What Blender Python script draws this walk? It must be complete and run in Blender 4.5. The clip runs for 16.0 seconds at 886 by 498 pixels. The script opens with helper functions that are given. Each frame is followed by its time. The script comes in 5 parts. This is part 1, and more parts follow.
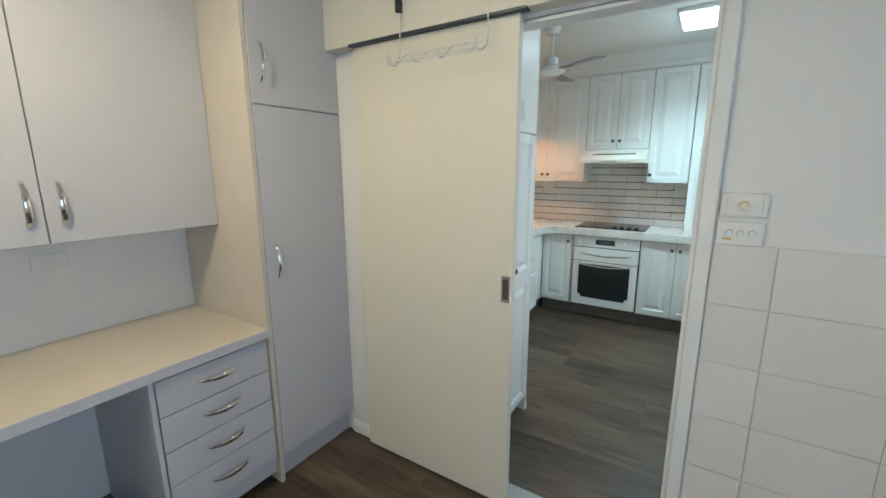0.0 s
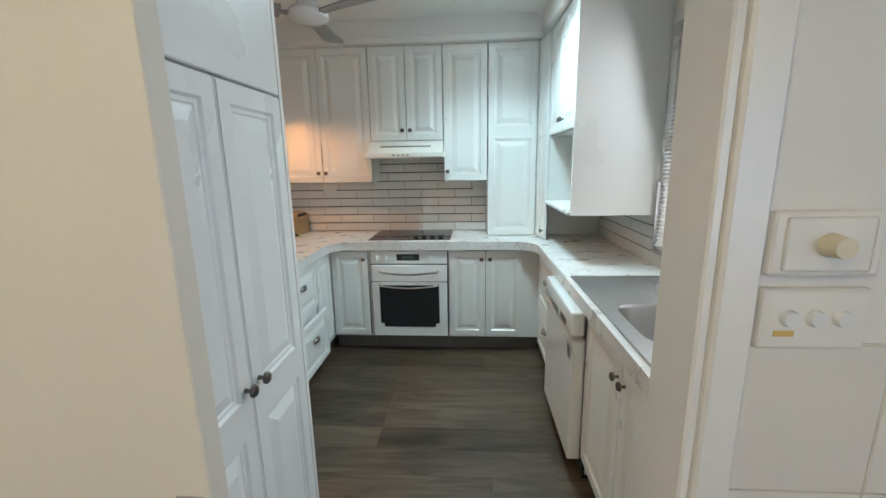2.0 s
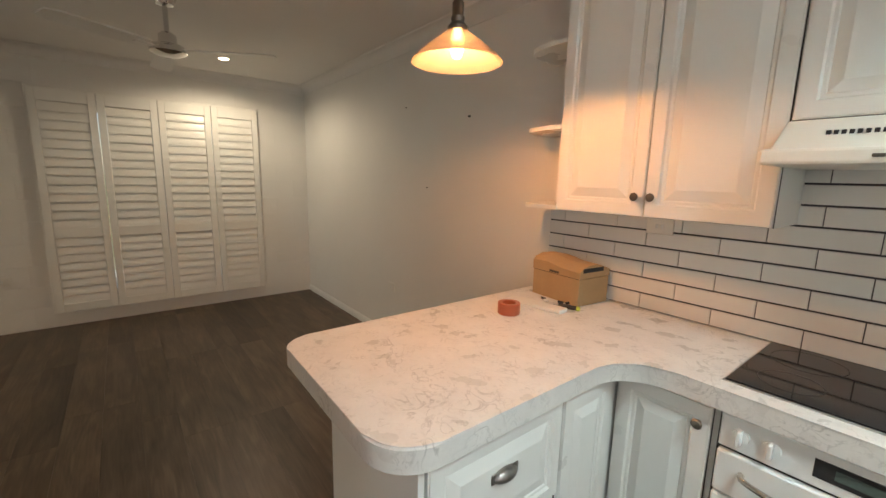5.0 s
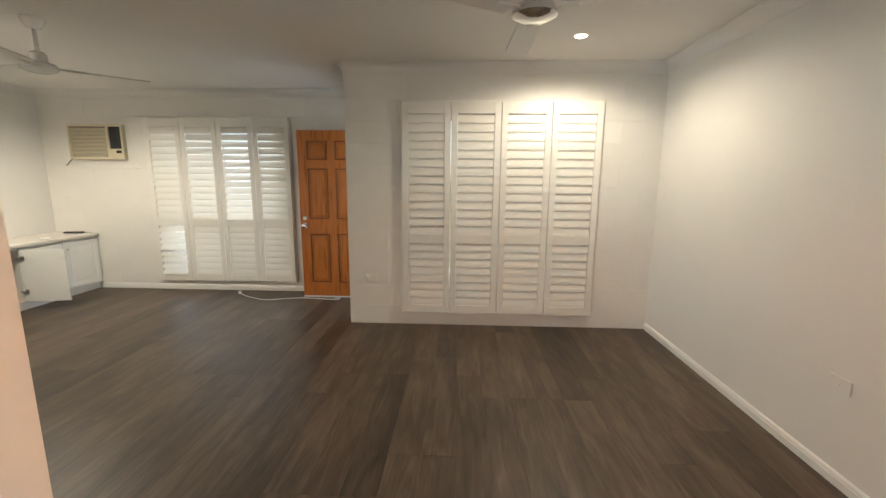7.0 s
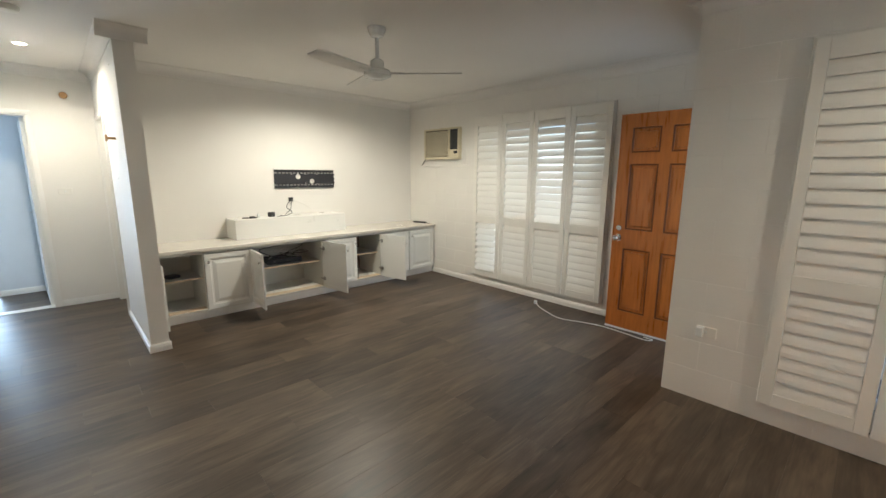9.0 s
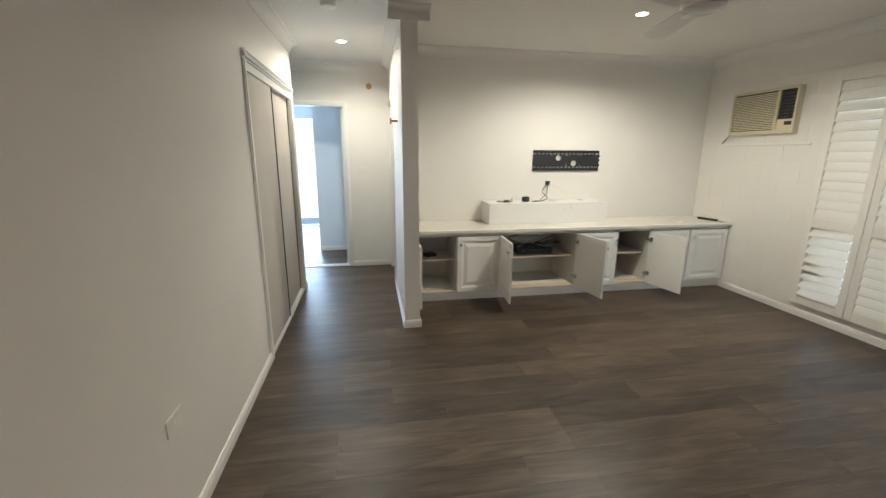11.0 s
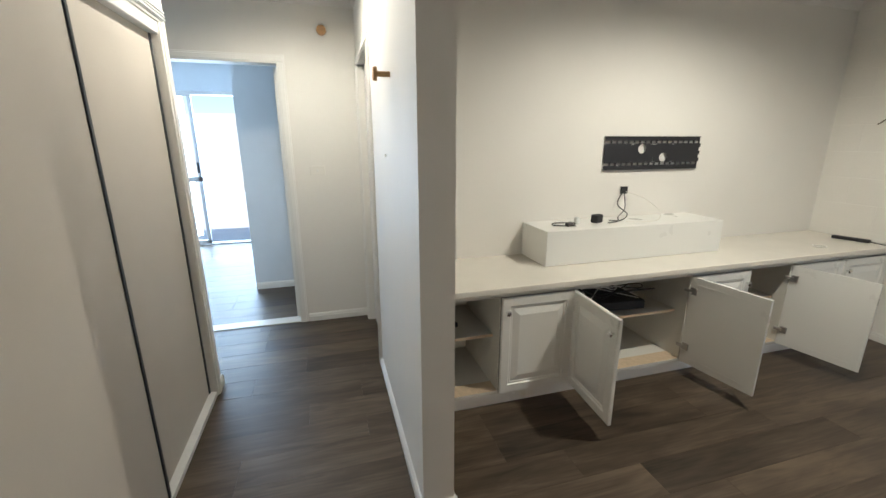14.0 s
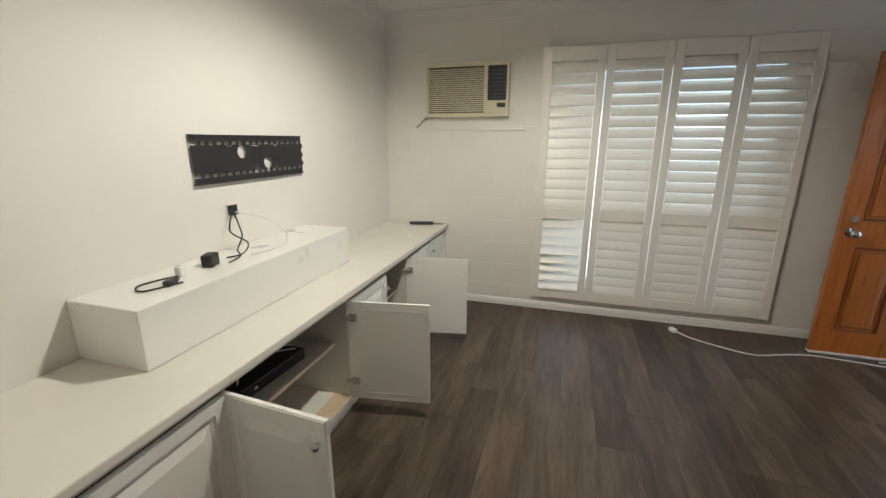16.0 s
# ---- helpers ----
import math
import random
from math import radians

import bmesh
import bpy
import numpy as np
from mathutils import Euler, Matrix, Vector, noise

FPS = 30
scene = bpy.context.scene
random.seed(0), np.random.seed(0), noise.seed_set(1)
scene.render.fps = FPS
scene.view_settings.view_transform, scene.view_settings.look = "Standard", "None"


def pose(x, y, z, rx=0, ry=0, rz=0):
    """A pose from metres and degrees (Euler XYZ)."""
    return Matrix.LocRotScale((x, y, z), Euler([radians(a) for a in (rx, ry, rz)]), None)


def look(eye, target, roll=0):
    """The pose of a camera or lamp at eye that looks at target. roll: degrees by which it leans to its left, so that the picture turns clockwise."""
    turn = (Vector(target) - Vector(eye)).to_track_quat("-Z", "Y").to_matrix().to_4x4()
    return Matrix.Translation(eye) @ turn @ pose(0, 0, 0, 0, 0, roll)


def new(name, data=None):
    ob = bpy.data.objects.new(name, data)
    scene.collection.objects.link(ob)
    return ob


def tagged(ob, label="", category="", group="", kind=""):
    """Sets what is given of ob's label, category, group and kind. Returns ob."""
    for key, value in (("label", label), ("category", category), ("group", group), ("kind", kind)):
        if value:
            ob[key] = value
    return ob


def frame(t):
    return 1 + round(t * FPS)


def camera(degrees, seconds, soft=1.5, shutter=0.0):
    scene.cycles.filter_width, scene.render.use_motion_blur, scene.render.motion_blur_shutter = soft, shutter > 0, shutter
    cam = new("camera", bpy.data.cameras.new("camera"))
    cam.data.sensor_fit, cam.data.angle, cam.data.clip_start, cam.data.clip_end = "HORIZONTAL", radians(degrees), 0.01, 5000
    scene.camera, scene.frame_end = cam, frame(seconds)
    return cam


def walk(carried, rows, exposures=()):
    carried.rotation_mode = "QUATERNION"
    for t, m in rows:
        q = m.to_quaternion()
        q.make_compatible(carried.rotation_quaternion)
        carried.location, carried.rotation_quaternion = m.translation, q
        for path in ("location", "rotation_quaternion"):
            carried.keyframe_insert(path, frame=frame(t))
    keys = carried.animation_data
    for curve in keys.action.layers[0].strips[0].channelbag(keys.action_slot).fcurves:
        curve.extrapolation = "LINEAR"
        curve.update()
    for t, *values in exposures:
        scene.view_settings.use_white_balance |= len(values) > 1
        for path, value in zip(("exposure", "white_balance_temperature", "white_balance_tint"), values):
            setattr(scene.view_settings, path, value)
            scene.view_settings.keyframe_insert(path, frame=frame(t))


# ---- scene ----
cam = camera(94.8, 16.0)
PATH = [
    (0, (0.22, 0.127, 1.503), (-0.838, 1.776, 1.105), -0.2),
    (0.5, (0.221, 0.21, 1.499), (-0.511, 2.031, 1.114), -0.1),
    (1, (0.153, 0.48, 1.492), (-0.351, 2.382, 1.132), -0.4),
    (1.5, (0.006, 0.816, 1.477), (-0.27, 2.759, 1.09), -0.8),
    (2, (-0.064, 1.168, 1.479), (-0.197, 3.120, 1.068), -1.0),
    (2.5, (-0.083, 1.488, 1.46), (-0.115, 3.437, 1.013), -0.4),
    (3, (-0.13, 1.795, 1.442), (-0.153, 3.759, 1.065), 0.5),
    (3.5, (-0.136, 2.145, 1.47), (-0.434, 4.089, 1.104), 0.3),
    (4, (-0.157, 2.463, 1.483), (-0.9, 4.289, 1.143), 0.7),
    (4.5, (-0.271, 2.703, 1.465), (-1.43, 4.299, 1.128), 1.3),
    (5, (-0.493, 2.885, 1.469), (-2.04, 4.106, 1.129), 1.3),
    (7.5, (-1.93, 2.857, 1.474), (-3.864, 2.486, 1.126), 0.4),
    (8, (-2.196, 2.78, 1.485), (-4.033, 2.072, 1.131), 0.4),
    (8.5, (-2.465, 2.681, 1.46), (-4.092, 1.567, 1.121), 0.4),
    (9, (-2.654, 2.629, 1.484), (-4.009, 1.203, 1.119), 0.4),
    (9.5, (-2.789, 2.593, 1.477), (-3.856, 0.945, 1.096), 0.6),
    (10, (-2.818, 2.47, 1.476), (-3.607, 0.678, 1.066), 0.6),
    (12.5, (-2.858, 0.979, 1.497), (-2.916, -0.96, 1.011), 0.1),
    (13, (-2.811, 0.666, 1.5), (-2.894, -1.265, 0.987), -0.2),
    (13.5, (-2.806, 0.31, 1.492), (-3.013, -1.612, 0.979), -0.3),
    (14, (-2.799, -0.028, 1.487), (-3.332, -1.886, 0.974), -0.1),
    (14.5, (-2.858, -0.32, 1.501), (-3.767, -2.028, 0.993), -0.1),
    (15, (-3.004, -0.58, 1.466), (-4.305, -2.018, 0.974), 0.2),
    (15.5, (-3.113, -0.717, 1.506), (-4.749, -1.743, 0.984), 0.4),
    (16, (-3.174, -0.849, 1.493), (-5.025, -1.4, 0.976), 0.1),
]
walk(cam, [(t, look(eye, target, roll)) for t, eye, target, roll in PATH],
     [(0, -0.02, 5550, 0), (1, -0.05, 5700, 3), (2, -0.2, 5850, 5), (2.6, -0.25, 6250, 7), (3, -0.38, 6350, 11), (3.5, -0.33, 6500, 10), (4.5, -0.02, 6750, 14), (5.2, 0.07, 6600, 10), (7.3, 0.85, 6000, 9), (8.5, 0.75, 5800, 8), (10, 0.6, 5800, 8), (12.5, 0.4, 5700, 8), (14.5, 0.33, 5700, 8), (16, 0.33, 5700, 8)])

# ---- world, sun, lamps ----
world = bpy.data.worlds.new("world")
scene.world = world
world.use_nodes = True
wn = world.node_tree
sky = wn.nodes.new("ShaderNodeTexSky")
sky.sky_type, sky.sun_disc = "NISHITA", False
sky.sun_elevation, sky.sun_rotation = radians(61), radians(333)
wn.links.new(sky.outputs[0], wn.nodes["Background"].inputs[0])
wn.nodes["Background"].inputs[1].default_value = 0.15
sun = new("sun", bpy.data.lights.new("sun", "SUN"))
sun.data.energy, sun.data.angle, sun.data.color = 4.5, radians(0.5), (1, 0.95, 0.88)
sun.matrix_world = look((-3, 6, 12), (0, 0, 0))


def area(name, eye, target, w, h, watts, colour):
    ob = new(name, bpy.data.lights.new(name, "AREA"))
    ob.data.shape, ob.data.size, ob.data.size_y, ob.data.energy, ob.data.color = "RECTANGLE", w, h, watts, colour
    ob.matrix_world = look(eye, target)
    return ob


def spot(name, at, watts, colour, degrees=166, radius=0.04):
    ob = new(name, bpy.data.lights.new(name, "SPOT"))
    ob.data.energy, ob.data.color, ob.data.spot_size, ob.data.spot_blend, ob.data.shadow_soft_size = watts, colour, radians(degrees), 0.55, radius
    ob.matrix_world = look(at, (at[0], at[1] + 0.001, 0))
    return ob


WARM, DAY, COOL = (1, 0.87, 0.66), (0.84, 0.94, 1), (0.74, 0.97, 1)
# daylight standing in the openings
area("window_light_shutters_living", (-6.90, -0.15, 1.2), (0, -0.15, 0.9), 1.7, 1.9, 19, DAY)
area("window_light_entry", (-6.17, 2.10, 1.1), (-5.9, 0, 0.5), 0.62, 1.9, 4, DAY)
area("window_light_kitchen", (0.925, 2.70, 1.6), (-1, 2.7, 1.1), 1.4, 1.1, 11, (0.98, 0.95, 0.93))
area("window_light_bedroom", (-1.2, -6.80, 1.1), (-1.7, 0, 0.6), 1.9, 2.0, 110, (0.66, 0.84, 1))
area("window_light_laundry", (1.40, -0.35, 1.35), (-1.4, 0.9, 0.6), 0.8, 1.0, 17, (0.58, 0.74, 1))
# electric lamps
spot("downlight_lamp_hall", (-2.60, -2.40, 2.49), 50, WARM)
spot("downlight_lamp_living", (-4.91, -1.14, 2.49), 96, WARM)
spot("downlight_lamp_dining", (-4.91, 3.74, 2.49), 38, (1, 0.85, 0.62))
spot("laundry_lamp", (-0.85, 0.15, 2.44), 36, (1, 0.72, 0.40), 172, 0.12)
area("kitchen_lamp", (0.11, 3.62, 2.44), (0.11, 3.62, 0), 0.28, 0.28, 17, COOL).data.spread = radians(128)
pl = new("pendant_lamp", bpy.data.lights.new("pendant_lamp", "POINT"))
pl.data.energy, pl.data.color, pl.data.shadow_soft_size = 24, (1, 0.42, 0.15), 0.03
pl.location = (-1.65, 3.84, 1.90)


# ---- materials ----
def mat(name, base, rough=0.5, metal=0.0, var=0.06, scale=6.0, bump=0.05, grain=(1, 1, 1), fine=90.0, coat=0.0, obj_var=0.0, spots=0.0):
    m = bpy.data.materials.new(name)
    m.use_nodes = True
    nt = m.node_tree
    b = nt.nodes["Principled BSDF"]
    tc = nt.nodes.new("ShaderNodeTexCoord")
    mp = nt.nodes.new("ShaderNodeMapping")
    mp.inputs["Scale"].default_value = grain
    nt.links.new(tc.outputs["Object"], mp.inputs[0])
    n1, n2 = nt.nodes.new("ShaderNodeTexNoise"), nt.nodes.new("ShaderNodeTexNoise")
    n1.inputs["Scale"].default_value, n1.inputs["Detail"].default_value = scale, 5
    n2.inputs["Scale"].default_value, n2.inputs["Detail"].default_value = fine, 3
    nt.links.new(mp.outputs[0], n1.inputs[0]), nt.links.new(mp.outputs[0], n2.inputs[0])
    add = nt.nodes.new("ShaderNodeMath")
    add.operation = "MULTIPLY_ADD"
    add.inputs[1].default_value = 0.35
    nt.links.new(n2.outputs[0], add.inputs[0]), nt.links.new(n1.outputs[0], add.inputs[2])
    rng = nt.nodes.new("ShaderNodeMapRange")
    rng.inputs[1].default_value, rng.inputs[2].default_value = 0.35, 1.0
    rng.inputs[3].default_value, rng.inputs[4].default_value = 1 - var, 1 + var
    nt.links.new(add.outputs[0], rng.inputs[0])
    last = rng.outputs[0]
    if obj_var:
        oi = nt.nodes.new("ShaderNodeObjectInfo")
        r2 = nt.nodes.new("ShaderNodeMapRange")
        r2.inputs[3].default_value, r2.inputs[4].default_value = 1 - obj_var, 1 + obj_var
        nt.links.new(oi.outputs["Random"], r2.inputs[0])
        mu = nt.nodes.new("ShaderNodeMath")
        mu.operation = "MULTIPLY"
        nt.links.new(last, mu.inputs[0]), nt.links.new(r2.outputs[0], mu.inputs[1])
        last = mu.outputs[0]
    mx = nt.nodes.new("ShaderNodeVectorMath")
    mx.operation = "SCALE"
    mx.inputs[0].default_value = base
    nt.links.new(last, mx.inputs["Scale"])
    nt.links.new(mx.outputs[0], b.inputs["Base Color"])
    rr = nt.nodes.new("ShaderNodeMapRange")
    rr.inputs[3].default_value, rr.inputs[4].default_value = max(0.02, rough - 0.025), min(1, rough + 0.025)
    nt.links.new(n1.outputs[0], rr.inputs[0]), nt.links.new(rr.outputs[0], b.inputs["Roughness"])
    b.inputs["Metallic"].default_value, b.inputs["Coat Weight"].default_value = metal, coat
    if bump:
        bp = nt.nodes.new("ShaderNodeBump")
        bp.inputs["Strength"].default_value, bp.inputs["Distance"].default_value = bump, 0.004
        nt.links.new(n2.outputs[0], bp.inputs["Height"]), nt.links.new(bp.outputs[0], b.inputs["Normal"])
    return m


def glow(name, colour, strength):
    m = bpy.data.materials.new(name)
    m.use_nodes = True
    b = m.node_tree.nodes["Principled BSDF"]
    b.inputs["Base Color"].default_value, b.inputs["Emission Color"].default_value = (*colour, 1), (*colour, 1)
    b.inputs["Emission Strength"].default_value = strength
    return m


def clear(name, colour=(1, 1, 1), rough=0.0, mix=0.0):
    m = bpy.data.materials.new(name)
    m.use_nodes = True
    b = m.node_tree.nodes["Principled BSDF"]
    b.inputs["Base Color"].default_value, b.inputs["Roughness"].default_value = (*colour, 1), rough
    b.inputs["Transmission Weight"].default_value, b.inputs["IOR"].default_value = 1 - mix, 1.45
    return m


def veined(name):
    """Pale laminate with thin grey marble veins."""
    m = mat(name, (0.72, 0.70, 0.67), 0.28, var=0.10, scale=9, bump=0.0)
    nt = m.node_tree
    b = nt.nodes["Principled BSDF"]
    tc = nt.nodes.new("ShaderNodeTexCoord")
    facs = []
    for scale, thin, amount in ((9.0, 0.026, 0.65), (21.0, 0.030, 0.45)):
        n = nt.nodes.new("ShaderNodeTexNoise")
        n.inputs["Scale"].default_value, n.inputs["Detail"].default_value, n.inputs["Distortion"].default_value = scale, 6, 1.6
        nt.links.new(tc.outputs["Object"], n.inputs[0])
        s = nt.nodes.new("ShaderNodeMath")
        s.operation = "SUBTRACT"
        s.inputs[1].default_value = 0.5
        a = nt.nodes.new("ShaderNodeMath")
        a.operation = "ABSOLUTE"
        r = nt.nodes.new("ShaderNodeMapRange")
        r.inputs[1].default_value, r.inputs[2].default_value, r.inputs[3].default_value, r.inputs[4].default_value = 0, thin, amount, 0
        patch = nt.nodes.new("ShaderNodeTexNoise")
        patch.inputs["Scale"].default_value = scale * 0.9
        pr = nt.nodes.new("ShaderNodeMapRange")
        pr.inputs[1].default_value, pr.inputs[2].default_value = 0.46, 0.60
        mu = nt.nodes.new("ShaderNodeMath")
        mu.operation = "MULTIPLY"
        nt.links.new(n.outputs[0], s.inputs[0]), nt.links.new(s.outputs[0], a.inputs[0]), nt.links.new(a.outputs[0], r.inputs[0])
        nt.links.new(tc.outputs["Object"], patch.inputs[0]), nt.links.new(patch.outputs[0], pr.inputs[0])
        nt.links.new(r.outputs[0], mu.inputs[0]), nt.links.new(pr.outputs[0], mu.inputs[1])
        facs.append(mu.outputs[0])
    mxm = nt.nodes.new("ShaderNodeMath")
    mxm.operation = "MAXIMUM"
    nt.links.new(facs[0], mxm.inputs[0]), nt.links.new(facs[1], mxm.inputs[1])
    mix = nt.nodes.new("ShaderNodeMix")
    mix.data_type = "RGBA"
    old = b.inputs["Base Color"].links[0].from_socket
    nt.links.new(mxm.outputs[0], mix.inputs[0]), nt.links.new(old, mix.inputs[6])
    mix.inputs[7].default_value = (0.36, 0.34, 0.32, 1)
    nt.links.new(mix.outputs[2], b.inputs["Base Color"])
    return m


M_wall = mat("wall_paint", (0.78, 0.76, 0.72), 0.55, var=0.03, scale=2, bump=0.04, fine=160)
M_ceil = mat("ceiling_paint", (0.76, 0.74, 0.71), 0.8, var=0.03, scale=1.5, bump=0.06)
M_trim = mat("gloss_trim_paint", (0.80, 0.79, 0.76), 0.3, var=0.03, bump=0.03)
M_cab = mat("white_vinyl_wrap", (0.80, 0.80, 0.77), 0.28, var=0.02, scale=3, bump=0.02)
M_grey = mat("grey_laminate", (0.52, 0.51, 0.53), 0.42, var=0.04, scale=4, bump=0.04)
M_desk = mat("beige_laminate", (0.60, 0.54, 0.46), 0.4, var=0.05, scale=8, bump=0.03, fine=250)
M_cream = mat("cream_door_paint", (0.74, 0.69, 0.58), 0.45, var=0.04, scale=2, bump=0.05)


def plank_material(name):
    """Brown-grey printed oak vinyl: streaked grain along x, each plank cut from another place."""
    m = bpy.data.materials.new(name)
    m.use_nodes = True
    nt = m.node_tree
    N, L = nt.nodes.new, nt.links.new
    b = nt.nodes["Principled BSDF"]
    tc, oi, ge = N("ShaderNodeTexCoord"), N("ShaderNodeObjectInfo"), N("ShaderNodeNewGeometry")
    sm = N("ShaderNodeMath")
    sm.operation = "ADD"
    L(oi.outputs["Random"], sm.inputs[0]), L(ge.outputs["Random Per Island"], sm.inputs[1])
    fr = N("ShaderNodeMath")
    fr.operation = "FRACT"
    L(sm.outputs[0], fr.inputs[0])
    sh = N("ShaderNodeVectorMath")
    sh.operation = "SCALE"
    sh.inputs[0].default_value = (47, 31, 19)
    L(fr.outputs[0], sh.inputs["Scale"])
    at = N("ShaderNodeVectorMath")
    at.operation = "ADD"
    L(tc.outputs["Object"], at.inputs[0]), L(sh.outputs[0], at.inputs[1])

    def noise(stretch, scale, detail, twist=0.0):
        mp, n = N("ShaderNodeMapping"), N("ShaderNodeTexNoise")
        mp.inputs["Scale"].default_value = stretch
        n.inputs["Scale"].default_value, n.inputs["Detail"].default_value, n.inputs["Distortion"].default_value = scale, detail, twist
        L(at.outputs[0], mp.inputs[0]), L(mp.outputs[0], n.inputs[0])
        return n.outputs[0]

    def blend(a, k, c):
        n = N("ShaderNodeMath")
        n.operation = "MULTIPLY_ADD"
        n.inputs[1].default_value = k
        L(a, n.inputs[0])
        if isinstance(c, float):
            n.inputs[2].default_value = c
        else:
            L(c, n.inputs[2])
        return n.outputs[0]
    streak, grain, patch = noise((1.0, 6, 1), 2.2, 6, 1.2), noise((2.0, 40, 1), 2.5, 4), noise((1.0, 3.0, 1), 1.6, 3, 0.4)
    tone = blend(fr.outputs[0], 0.24, blend(streak, 0.85, blend(grain, 0.34, blend(patch, 0.6, -0.515))))
    ramp = N("ShaderNodeValToRGB")
    e = ramp.color_ramp.elements
    e[0].position, e[0].color = 0.16, (0.026, 0.019, 0.0135, 1)
    e[1].position, e[1].color = 0.88, (0.165, 0.122, 0.084, 1)
    mid = e.new(0.5)
    mid.color = (0.080, 0.058, 0.040, 1)
    L(tone, ramp.inputs[0]), L(ramp.outputs[0], b.inputs["Base Color"])
    rr = N("ShaderNodeMapRange")
    rr.inputs[3].default_value, rr.inputs[4].default_value = 0.34, 0.50
    b.inputs["Specular IOR Level"].default_value = 0.38
    L(streak, rr.inputs[0]), L(rr.outputs[0], b.inputs["Roughness"])
    bp, bw = N("ShaderNodeBump"), N("ShaderNodeBump")
    bp.inputs["Strength"].default_value, bp.inputs["Distance"].default_value = 0.10, 0.003
    bw.inputs["Strength"].default_value, bw.inputs["Distance"].default_value = 0.30, 0.006
    L(noise((0.6, 5, 1), 1.3, 1), bw.inputs["Height"]), L(grain, bp.inputs["Height"])
    L(bw.outputs[0], bp.inputs["Normal"]), L(bp.outputs[0], b.inputs["Normal"])
    return m


M_plank = plank_material("vinyl_plank")
M_gap = mat("plank_joint", (0.060, 0.046, 0.035), 0.5)
M_marble = veined("marble_laminate")
M_bench = mat("cream_benchtop", (0.74, 0.71, 0.64), 0.25, var=0.03, bump=0.02)
M_steel = mat("brushed_steel", (0.46, 0.45, 0.44), 0.36, 1.0, var=0.1, scale=4, bump=0.06, grain=(1, 30, 1))
M_chrome = mat("chrome", (0.75, 0.75, 0.75), 0.08, 1.0, var=0.02, bump=0)
M_pewter = mat("pewter_knob", (0.16, 0.14, 0.12), 0.35, 0.9, var=0.2, scale=40)
M_cup = mat("aged_pewter_cup", (0.34, 0.32, 0.30), 0.3, 0.9, var=0.2, scale=40)
M_black = mat("black_glass", (0.012, 0.012, 0.014), 0.06, var=0.02, bump=0)
M_oven = mat("oven_glass", (0.018, 0.024, 0.026), 0.08, var=0.1, bump=0)
M_dark = mat("black_plastic", (0.02, 0.02, 0.022), 0.45, var=0.1)
M_plate = mat("black_powder_coat", (0.018, 0.018, 0.022), 0.5, var=0.1, bump=0.05)
M_white = mat("white_enamel", (0.80, 0.81, 0.80), 0.22, var=0.02, bump=0)
M_plastic = mat("white_plastic", (0.78, 0.76, 0.71), 0.38, var=0.03, bump=0.02)
M_almond = mat("aged_cream_plastic", (0.66, 0.60, 0.44), 0.45, var=0.06, bump=0.03)
M_tile = mat("white_glazed_tile", (0.74, 0.74, 0.72), 0.12, var=0.03, scale=5, bump=0.02, fine=20, obj_var=0.03)
M_grout = mat("charcoal_grout", (0.05, 0.05, 0.055), 0.9, var=0.15)
M_ltile = mat("cream_dado_tile", (0.75, 0.72, 0.67), 0.16, var=0.03, scale=5, bump=0.02, obj_var=0.02)
M_lgrout = mat("pale_grout", (0.76, 0.73, 0.68), 0.6)
M_kick = mat("grey_kickboard", (0.20, 0.195, 0.19), 0.4, 0.2, var=0.06)
# black for the oven's rubber seals, and for shade painted into gaps and a hole
M_seal_shade = mat("black_rubber_seal_and_shade", (0.018, 0.018, 0.018), 0.7)
M_orange = mat("varnished_timber", (0.40, 0.125, 0.022), 0.28, var=0.28, scale=4, bump=0.05, grain=(9, 9, 0.7), fine=30, coat=0.35)
# darkened copy of the timber, with the panel grooves' shade in its colour
M_groove_shade = mat("timber_groove_shade", (0.15, 0.042, 0.010), 0.35, var=0.2, grain=(9, 9, 0.7))
M_card = mat("brown_cardboard", (0.40, 0.26, 0.13), 0.8, var=0.1, scale=9, bump=0.08)
M_print = mat("dark_print", (0.06, 0.045, 0.03), 0.8)
M_shut = mat("shutter_paint", (0.80, 0.78, 0.73), 0.32, var=0.02, bump=0.02)
M_blade = mat("fan_blade_white", (0.72, 0.71, 0.68), 0.35, var=0.04)
M_greyblade = mat("fan_blade_grey", (0.30, 0.30, 0.31), 0.4, var=0.05)
M_glass = clear("window_glass")
M_shade = clear("amber_shade_glass", (1.0, 0.86, 0.70), 0.22, 0.12)
M_bulb = glow("lamp_filament", (1, 0.62, 0.25), 30)
M_led = glow("led_disc", (1, 0.82, 0.55), 40)
M_cool = glow("led_panel", (0.82, 0.96, 1), 9)
M_wood = mat("oiled_beech", (0.46, 0.27, 0.11), 0.5, var=0.2, scale=12, grain=(1, 1, 6))
M_chip = mat("raw_particle_board", (0.58, 0.46, 0.32), 0.8, var=0.15, scale=40)
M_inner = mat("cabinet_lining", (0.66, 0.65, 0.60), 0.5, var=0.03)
M_brown_back = mat("dark_lining", (0.12, 0.075, 0.045), 0.5, var=0.2)
M_tape = mat("copper_tape", (0.45, 0.11, 0.05), 0.3, var=0.1)
M_yellow = mat("yellow_green_plastic", (0.62, 0.68, 0.08), 0.4)
M_blue = mat("blue_plastic", (0.03, 0.10, 0.45), 0.35)
M_brass = mat("brushed_handle_nickel", (0.60, 0.57, 0.53), 0.25, 1.0, var=0.05)
M_blind = mat("blind_slat_white", (0.74, 0.71, 0.69), 0.35, var=0.04)
